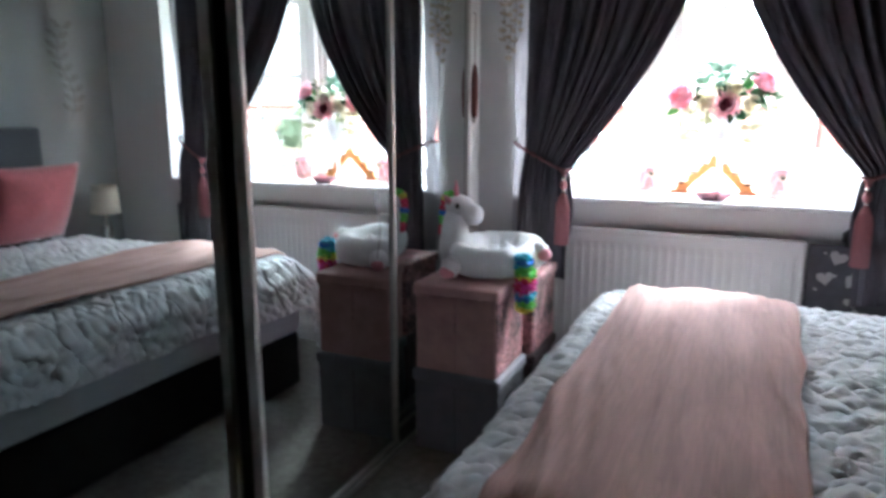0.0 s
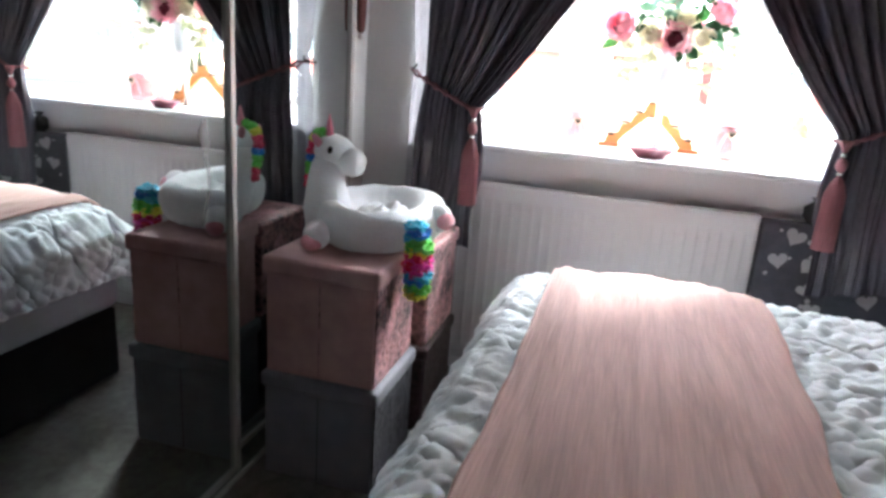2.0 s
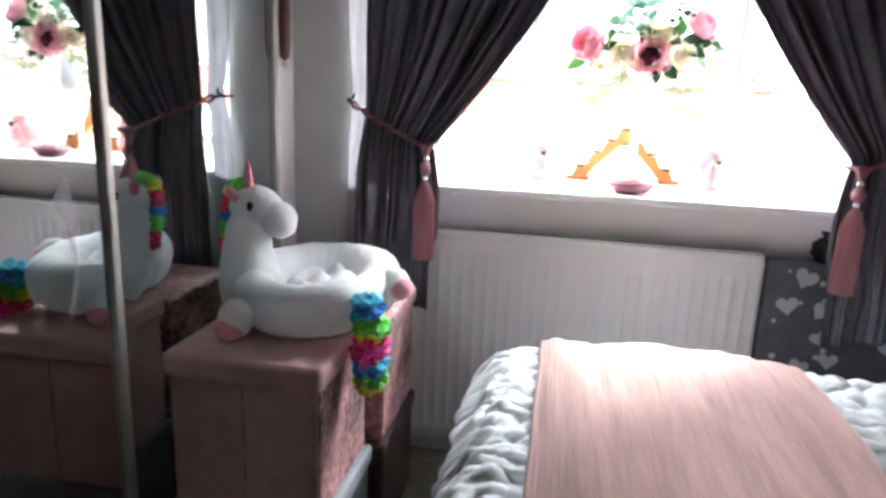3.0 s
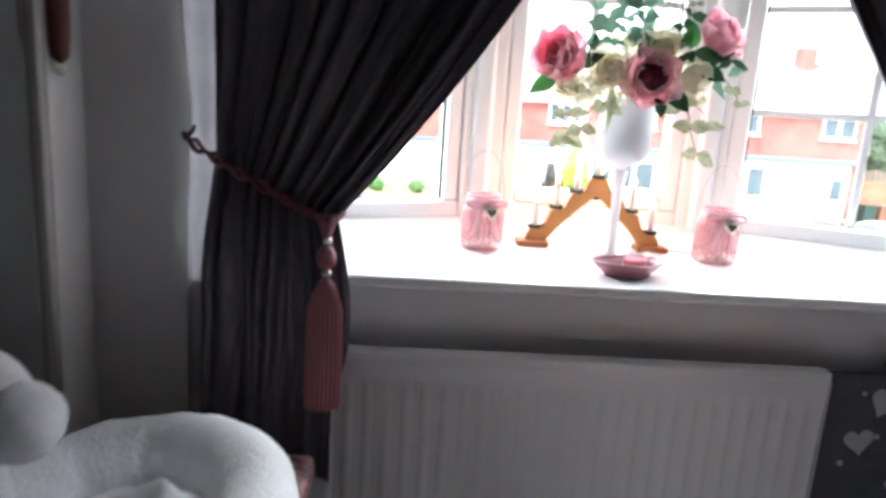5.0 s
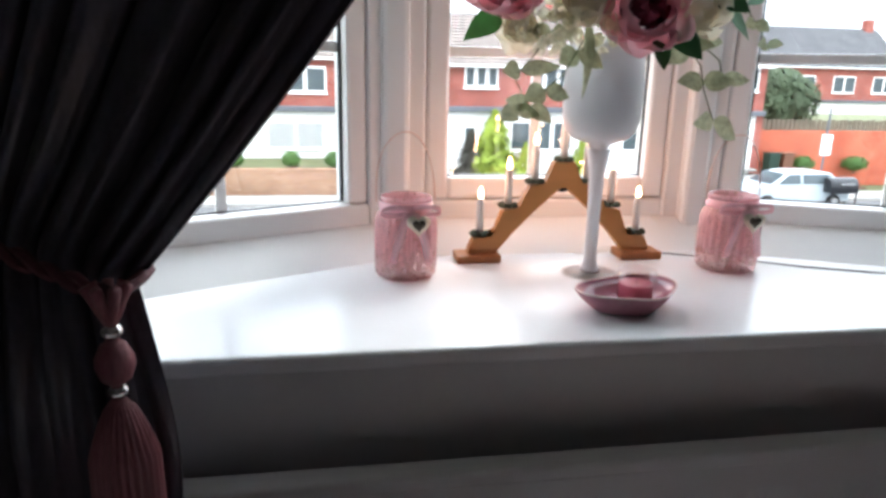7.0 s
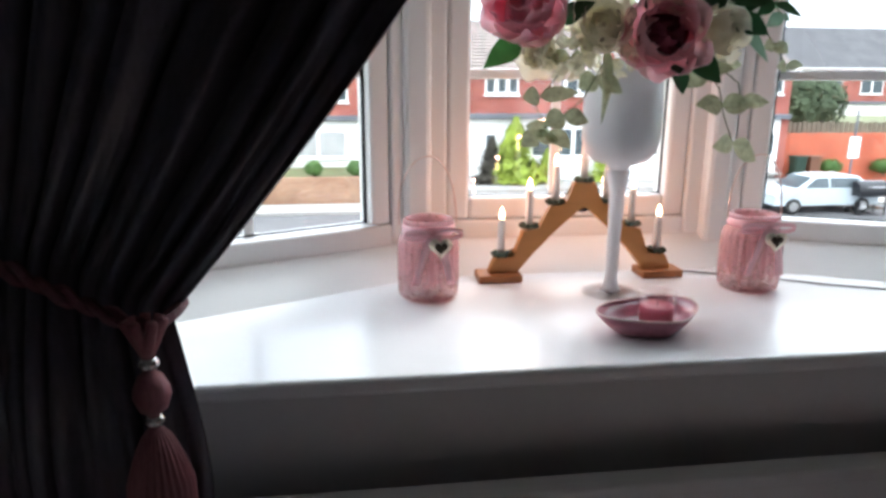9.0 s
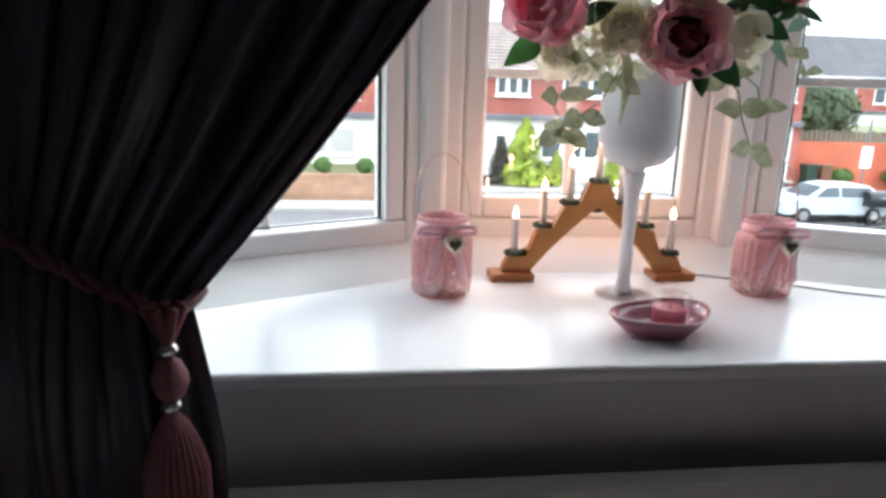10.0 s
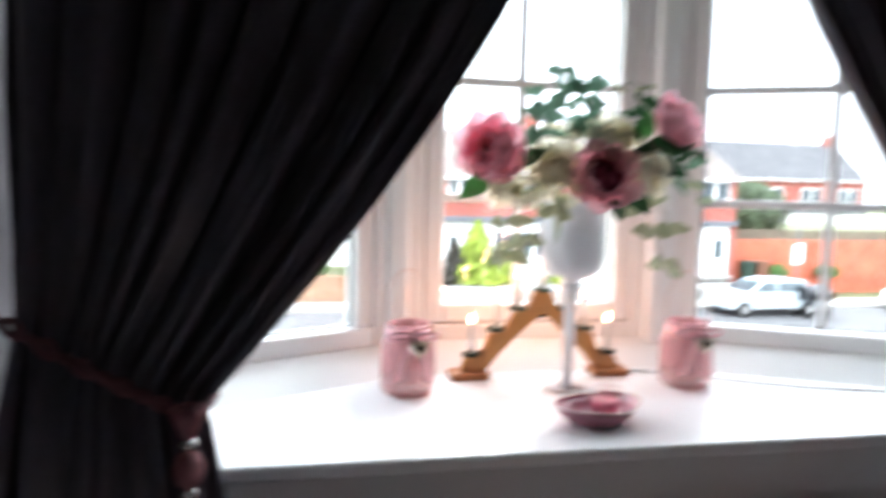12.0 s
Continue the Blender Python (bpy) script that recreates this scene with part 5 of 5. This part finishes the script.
structure("ground", box(-150, 250, 5.2, 600, GZ - 0.4, GZ - 0.04), GRASS, "rough grass verge and land beyond the street", "ground")
structure("road", box(-60, 80, 14, 28.6, GZ - 0.05, GZ), ROAD, "grey asphalt street below the window", "road")
structure("pavement", box(-60, 80, 28.6, 30.4, GZ - 0.05, GZ + 0.11, 0.02), PAVE, "pale paved footway with a kerb", "pavement")
structure("driveway", box(1.0, 17.2, 30.45, 33, GZ - 0.9, GZ + 0.03), PAVE, "pale paved drives before the houses", "driveway")


def house_window(parent, x0, x1, z0, z1, y, lights=2):
    w = part("window", box(x0, x1, y - 0.05, y + 0.02, z0, z1, 0.01), UPVC, parent)
    n = lights
    for k in range(n):
        a, b = lerp(x0, x1, k / n) + 0.09, lerp(x0, x1, (k + 1) / n) - 0.09
        part("pane", box(a, b, y - 0.062, y - 0.052, z0 + 0.11, z1 - 0.11), DARKGL, w)
    part("sill", box(x0 - 0.06, x1 + 0.06, y - 0.12, y - 0.01, z0 - 0.08, z0 - 0.005, 0.01), UPVC, w)
    return w


def house(x0, x1, y, depth, z_split, z_eave, ridge, roof_m, label, group="houses across the street"):
    h = thing("house", label, "house", group, at=(0, 0, 0))
    part("lower_wall", box(x0, x1, y, y + depth, GZ - 1.5, z_split), RENDERW, h, "white rendered ground floor")
    part("upper_wall", box(x0, x1, y + 0.01, y + depth - 0.01, z_split + 0.002, z_eave), REDBRICK, h, "red brick upper floor")
    bm = bmesh.new()
    o = 0.35
    ym = y + depth / 2
    rows = 16
    for s in (0, 1):
        for k in range(rows):
            a, b = k / rows, (k + 1) / rows
            ya, yb = (lerp(y - o, ym, a), lerp(y - o, ym, b)) if s == 0 else (lerp(y + depth + o, ym, a), lerp(y + depth + o, ym, b))
            za, zb = lerp(z_eave - 0.05, ridge, a), lerp(z_eave - 0.05, ridge, b)
            q = [bm.verts.new(p) for p in ((x0 - 0.1, ya, za), (x1 + 0.1, ya, za), (x1 + 0.1, yb, zb - 0.04), (x0 - 0.1, yb, zb - 0.04))]
            bm.faces.new(q if s == 0 else q[::-1])
            q2 = [bm.verts.new(p) for p in ((x0 - 0.1, yb, zb - 0.04), (x1 + 0.1, yb, zb - 0.04), (x1 + 0.1, yb, zb), (x0 - 0.1, yb, zb))]
            bm.faces.new(q2 if s == 0 else q2[::-1])
    roof = part("roof", bm, roof_m, h, "tiled pitched roof")
    bm = bmesh.new()
    for x in (x0, x1):
        bm.faces.new([bm.verts.new(p) for p in ((x, y, z_eave), (x, y + depth, z_eave), (x, ym, ridge - 0.05))])
    part("gable", bm, REDBRICK, h)
    part("gutter", box(x0 - 0.1, x1 + 0.1, y - 0.42, y - 0.30, z_eave - 0.12, z_eave - 0.01, 0.02), UPVC, h)
    ch = part("chimney", box(x1 - 1.3, x1 - 0.5, ym - 0.35, ym + 0.35, ridge - 0.5, ridge + 0.9, 0.03), REDBRICK, roof)
    part("canopy", box(x0, x1, y - 0.28, y - 0.003, z_split - 0.10, z_split + 0.14, 0.03), CANOPY, h)
    return h


def house_door(parent, x0, x1, y, z0=GZ + 0.12, z1=GZ + 2.2):
    d = part("door", box(x0, x1, y - 0.06, y - 0.004, z0, z1, 0.02), UPVC, parent, "white panel door with a dark light")
    part("pane", box(lerp(x0, x1, 0.45), x1 - 0.16, y - 0.072, y - 0.062, z0 + 0.9, z1 - 0.25), DARKGL, d)
    part("doorstep", box(x0 - 0.2, x1 + 0.2, y - 0.5, y - 0.065, GZ, z0 - 0.005, 0.02), PAVE, d)


hA = house(-13.0, 0.6, 35.2, 8.5, -3.30, -0.95, 1.7, ROOFT, "white and red brick house behind a low garden wall")
house_window(hA, -4.7, -2.2, -5.15, -3.85, 35.2, 2)
house_window(hA, -3.9, -2.1, -2.55, -1.35, 35.2, 2)
house_window(hA, -9.5, -7.3, -5.15, -3.85, 35.2, 2)
house_window(hA, -9.3, -7.5, -2.55, -1.35, 35.2, 2)
house_door(hA, -0.7, 0.3, 35.2)
for k in range(22):
    x = -4.58 + k * 0.105
    part("blind", box(x, x + 0.05, 35.128, 35.134, -5.03, -3.98), RENDERW, hA, "white vertical blind slat")
hB = house(1.6, 9.2, 33.2, 8.5, -3.12, -1.15, 1.4, ROOFT, "red brick house with a white porch and conifers")
house_window(hB, 3.55, 5.0, -2.15, -1.20, 33.2, 3)
house_window(hB, 6.4, 8.2, -2.15, -1.20, 33.2, 3)
house_window(hB, 5.6, 8.4, -5.0, -3.6, 33.2, 3)
house_door(hB, 3.2, 4.2, 33.2)
hC = house(9.4, 17.25, 33.0, 8.5, -3.15, -0.88, 1.5, ROOFT, "red brick end house with a white door")
part("end_wall_lower", box(16.95, 17.28, 32.96, 41.4, GZ - 1.5, -3.14), REDBRICK, hC, "red brick lower corner")
house_window(hC, 15.35, 16.85, -2.08, -0.98, 33.0, 2)
house_window(hC, 11.0, 12.6, -2.08, -0.98, 33.0, 2)
house_window(hC, 10.6, 13.2, -5.0, -3.5, 33.0, 3)
house_door(hC, 15.6, 16.8, 32.97)
hD = house(17.0, 30.0, 58, 9, -6.2, -3.6, 0.2, SLATE, "distant slate-roofed brick houses up the side street", "distant houses")
for x in (21.5, 25.0, 28.5, 32.0):
    house_window(hD, x, x + 1.8, -5.6, -4.2, 58, 2)
hE = house(31.0, 48.0, 62, 9, -6.2, -3.0, 1.0, SLATE, "distant slate-roofed brick houses up the side street", "distant houses")
for x in (33.0, 37.0, 41.0, 45.0):
    house_window(hE, x, x + 2.2, -5.4, -3.8, 62, 2)

structure("garden_wall", box(-13, 0.9, 30.75, 31.0, GZ - 0.6, GZ + 0.60, 0.02), BUFFB, "low buff brick garden wall with soil behind", "garden wall")
structure("garden", box(-13, 0.9, 31.0, 35.1, GZ - 0.6, GZ + 0.52), GRASS, "raised front garden with grass", "garden")
structure("boundary_wall", box(17.35, 34, 33.4, 33.65, GZ - 1.5, -3.95, 0.02), ORANGEB, "orange-red brick boundary wall", "boundary wall")
fence = thing("timber_fence", "weathered timber fence on top of the brick wall", "fence")
for k in range(70):
    x = 17.4 + k * 0.235
    part("board", box(x, x + 0.19, 33.48, 33.52, -3.95, -3.42 + 0.03 * math.sin(k * 2.1), 0.008), FENCE, fence)


def foliage(at, rx, ry, rz, n, size, seed, cone=False):
    """Many small leaf clumps filling a rounded or pointed crown."""
    rng = random.Random(seed)
    verts, faces = [], []
    for k in range(n):
        d = Vector((rng.gauss(0, 1), rng.gauss(0, 1), rng.gauss(0, 1))).normalized() * rng.uniform(0.45, 1.0) ** 0.5
        if cone:
            h = rng.random() ** 1.6
            a = rng.uniform(0, 2 * math.pi)
            r = (1 - h) ** 0.8 * rng.uniform(0.5, 1.05) * (1 + 1.0 * noise.noise(Vector((2.6 * math.cos(a), 2.6 * math.sin(a), 6 * h + seed))))
            p = Vector((rx * r * math.cos(a), ry * r * math.sin(a), rz * (2 * h)))
            d = Vector((math.cos(a), math.sin(a), 0.6))
        else:
            p = Vector((rx * d.x, ry * d.y, rz * d.z)) * (1 + 0.25 * noise.noise(d * 2.2 + Vector((seed, 0, 0))))
        p += Vector(at)
        u = d.cross(Vector((rng.uniform(-1, 1), rng.uniform(-1, 1), rng.uniform(-1, 1)))).normalized() * size * rng.uniform(0.6, 1.3)
        w = d.cross(u).normalized() * size * rng.uniform(0.4, 0.8)
        i = len(verts)
        verts += [p - u, p + w, p + u + d * size * 0.5, p - w]
        faces.append((i, i + 1, i + 2, i + 3))
    me = bpy.data.meshes.new("crown")
    me.from_pydata(verts, [], faces)
    return me


def plant(name, label, category, at, rx, rz, n, size, seed, material, cone, trunk, group=""):
    t = thing(name, label, category, group, at=at)
    link("crown", foliage((0, 0, trunk + (0 if cone else rz)), rx, rx, rz, n, size, seed, cone), material, t)
    part("trunk", tube([(0, 0, -0.02), (0.03, 0, trunk), (0, 0.02, trunk + rz)], 0.1, 8, [rx * 0.12, rx * 0.10, rx * 0.05]), BARK, t)
    return t


G2 = GZ + 0.03
plant("conifer", "bright golden green conifer before the brick house", "conifer", (4.75, 32.4, G2), 0.95, 1.40, 2600, 0.13, 1, CONIF, True, 0.1, "conifers")
plant("conifer", "dark bronze conifer before the brick house", "conifer", (3.75, 32.3, G2), 0.62, 0.98, 1500, 0.09, 2, CONIFD, True, 0.1, "conifers")
plant("conifer", "small bright green conifer before the brick house", "conifer", (6.1, 32.3, G2), 0.5, 0.72, 1100, 0.08, 3, CONIF, True, 0.1, "conifers")
plant("conifer", "small green conifer before the brick house", "conifer", (8.6, 32.3, G2), 0.55, 0.85, 1100, 0.08, 4, CONIF, True, 0.1, "conifers")
for k, x in enumerate((-5.6, -3.5, -1.85, -0.3)):
    plant("box_bush", "clipped round green bush behind the garden wall", "bush", (x, 31.6, GZ + 0.58), 0.36, 0.34, 700, 0.06, 10 + k, SHRUB, False, 0.02, "clipped bushes")
tree = plant("tree", "broad olive-green tree behind the fence", "tree", (20.3, 37.5, GZ), 2.4, 1.9, 5200, 0.16, 30, TREEL, False, 1.4)
for k in range(7):
    a = k * 0.9
    part("limb", tube([(0, 0, 1.2), (0.7 * math.cos(a), 0.7 * math.sin(a), 2.3), (1.7 * math.cos(a), 1.7 * math.sin(a), 3.6 + 0.3 * math.sin(k))], 0.06, 6, [0.10, 0.06, 0.02]), BARK, tree)
plant("shrub", "low green shrub at the foot of the brick wall", "shrub", (19.6, 32.9, GZ), 0.5, 0.4, 700, 0.07, 41, SHRUB, False, 0.1, "shrubs")
plant("shrub", "low green shrub at the foot of the brick wall", "shrub", (22.3, 32.9, GZ), 0.6, 0.4, 700, 0.07, 42, SHRUB, False, 0.1, "shrubs")

for x, m_, lb in ((17.75, mat("dark_green_plastic", (0.012, 0.035, 0.022), 0.5), "dark green wheeled bin by the house corner"), (18.45, mat("brown_plastic", (0.16, 0.07, 0.04), 0.5), "brown wheeled bin by the brick wall")):
    b = thing("wheeled_bin", lb, "bin", "wheeled bins", at=(x, 32.6, GZ))
    bm = box(-0.27, 0.27, -0.3, 0.3, 0.06, 1.0, 0.03)
    for v in bm.verts:
        s = 0.82 + 0.18 * v.co.z
        v.co.x, v.co.y = v.co.x * s, v.co.y * s
    part("body", bm, m_, b)
    part("lid", box(-0.30, 0.30, -0.34, 0.33, 1.0, 1.08, 0.03), m_, b)
    for s in (-1, 1):
        part("wheel", moved(turned([(0.01, -0.03), (0.1, -0.03), (0.1, 0.03), (0.01, 0.03)], 14), pose(s * 0.24, 0.28, 0.1, 0, 90, 0)), TYRE, b)

post = thing("sign_post", "grey street post with a small white sign plate", "sign post", at=(17.5, 28.8, GZ + 0.11))
part("pole", tube([(0, 0, 0), (0, 0, 3.6)], 0.04, 10), CANOPY, post)
part("plate", box(-0.24, 0.24, -0.06, -0.04, 1.60, 2.5, 0.01), UPVC, post)


def car(x, y, length, paint, label, turn=0):
    c = thing("parked_car", label, "car", "parked cars", at=(x, y, GZ + 0.0))
    L = length / 2
    prof = [(-L, 0.35), (-L, 0.75), (-L + 0.12, 0.9), (-L + 0.9, 1.0), (-L + 1.55, 1.42), (-L + 2.1, 1.5), (L - 0.9, 1.48), (L - 0.25, 1.02), (L, 0.9), (L, 0.35)]
    bm = bmesh.new()
    loops = []
    for yy, s in ((-0.85, 0.97), (-0.80, 1.0), (0.80, 1.0), (0.85, 0.97)):
        loops.append([bm.verts.new((px * s, yy * (1 if pz < 1.05 else 0.86), 0.3 + (pz - 0.3) * s)) for px, pz in prof])
    for a, b in zip(loops, loops[1:]):
        for k in range(len(prof)):
            j = (k + 1) % len(prof)
            bm.faces.new((a[k], a[j], b[j], b[k]))
    bm.faces.new(loops[0])
    bm.faces.new(loops[-1][::-1])
    bmesh.ops.recalc_face_normals(bm, faces=bm.faces[:])
    body = part("body", bm, paint, c)
    for s in (-1, 1):
        for a, b in (((-L + 1.12), -0.02), (0.06, L - 0.62)):
            bm = bmesh.new()
            top = 1.42
            q = [(a, 1.04), (b, 1.04), (b - (0.28 if b > 0.5 else 0.0), top), (a + (0.5 if a < -0.5 else 0.0), top)]
            bm.faces.new([bm.verts.new((qx, s * (0.862 if qz < 1.1 else 0.745), qz)) for qx, qz in q])
            part("side_window", thicken(bm, 0.004), DARKGL, body)
        for wx in (-L + 0.75, L - 0.7):
            w = part("wheel", moved(turned([(0.05, -0.1), (0.28, -0.1), (0.31, -0.07), (0.31, 0.07), (0.28, 0.1), (0.05, 0.1)], 20), pose(wx, s * 0.80, 0.31, 90, 0, 0)), TYRE, c)
            part("rim", moved(turned([(0.01, -0.012), (0.19, -0.012), (0.19, 0.012), (0.01, 0.012)], 16), pose(wx, s * 0.905, 0.31, 90, 0, 0)), SILVER, w)
    bm = bmesh.new()
    bm.faces.new([bm.verts.new(p) for p in ((-L + 0.93, -0.72, 1.03), (-L + 0.93, 0.72, 1.03), (-L + 1.5, 0.62, 1.415), (-L + 1.5, -0.62, 1.415))])
    part("windscreen", moved(thicken(bm, 0.004), Matrix.Translation((-0.012, 0, 0.012))), DARKGL, body)
    for s in (-1, 1):
        part("headlight", box(-L - 0.015, -L + 0.08, s * 0.62 - 0.14, s * 0.62 + 0.14, 0.66, 0.80, 0.02), CLEAR, body)
    c.rotation_euler = (0, 0, radians(turn))
    return c


car(15.3, 27.7, 4.2, CARS, "pale silver hatchback parked along the kerb")


def barbecue(x, y):
    """A trolley grill: round-backed hood over a fire box, on legs with wheels and a shelf."""
    q = thing("barbecue", "black trolley barbecue with a domed hood standing outside", "barbecue", at=(x, y, GZ))
    hood = [(0.36 * math.cos(k * math.pi / 12), 0.98 + 0.36 * math.sin(k * math.pi / 12)) for k in range(13)]
    bm = bmesh.new()
    ends = [[bm.verts.new((sx, hy, hz)) for hy, hz in hood] for sx in (-0.58, -0.52, 0.52, 0.58)]
    for sx, row in zip((0.82, 1, 1, 0.82), ends):
        for v in row:
            v.co.y, v.co.z = v.co.y * sx, 0.98 + (v.co.z - 0.98) * sx
    for a, b in zip(ends, ends[1:]):
        for k in range(12):
            bm.faces.new((a[k], a[k + 1], b[k + 1], b[k]))
    bm.faces.new(ends[0][::-1])
    bm.faces.new(ends[-1])
    bmesh.ops.recalc_face_normals(bm, faces=bm.faces[:])
    lid = part("hood", bm, CARD, q, "black domed hood")
    part("handle", tube([(-0.3, -0.38, 1.12), (-0.3, -0.44, 1.12), (0.3, -0.44, 1.12), (0.3, -0.38, 1.12)], 0.015, 6), SILVER, lid)
    part("fire_box", box(-0.57, 0.57, -0.34, 0.34, 0.72, 0.975, 0.03), CARD, q)
    for sx in (-0.52, 0.52):
        for sy in (-0.28, 0.28):
            part("leg", box(sx - 0.025, sx + 0.025, sy - 0.025, sy + 0.025, 0.0 if sx > 0 else 0.10, 0.725, 0.004), CARD, q)
    part("shelf", box(-0.54, 0.54, -0.3, 0.3, 0.22, 0.25, 0.005), CARD, q)
    part("side_table", box(0.575, 0.92, -0.3, 0.3, 0.90, 0.93, 0.008), CARD, q)
    for sy in (-0.32, 0.32):
        part("wheel", moved(turned([(0.02, -0.025), (0.12, -0.025), (0.12, 0.025), (0.02, 0.025)], 16), pose(-0.52, sy, 0.12, 90, 0, 0)), TYRE, q)
    return q


barbecue(16.8, 26.7)
car(23.4, 27.7, 3.9, mat("white_car_paint", (0.7, 0.7, 0.7), 0.2), "white car parked along the kerb")

# The street lies a storey below the room, its far side a little higher than the road.
RISE = {"ground": 2.30, "road": 2.32, "pavement": 2.35, "parked_car": 2.32, "barbecue": 2.32, "sign_post": 2.6, "garden_wall": 2.9, "garden": 2.9, "driveway": 2.9, "box_bush": 2.85, "conifer": 2.9, "wheeled_bin": 2.95, "shrub": 2.95}
for ob in [o for o in bpy.data.objects if o not in INDOORS and o.parent is None]:
    far = ob.get("group", "") == "distant houses"
    up = 6.2 if far else RISE.get(ob.name.split(".")[0], 3.1)
    ob.matrix_world = Matrix.Translation((3.0 if far else 1.5, 0, up)) @ Matrix.Diagonal((1.085, 1, 1, 1)) @ ob.matrix_basis
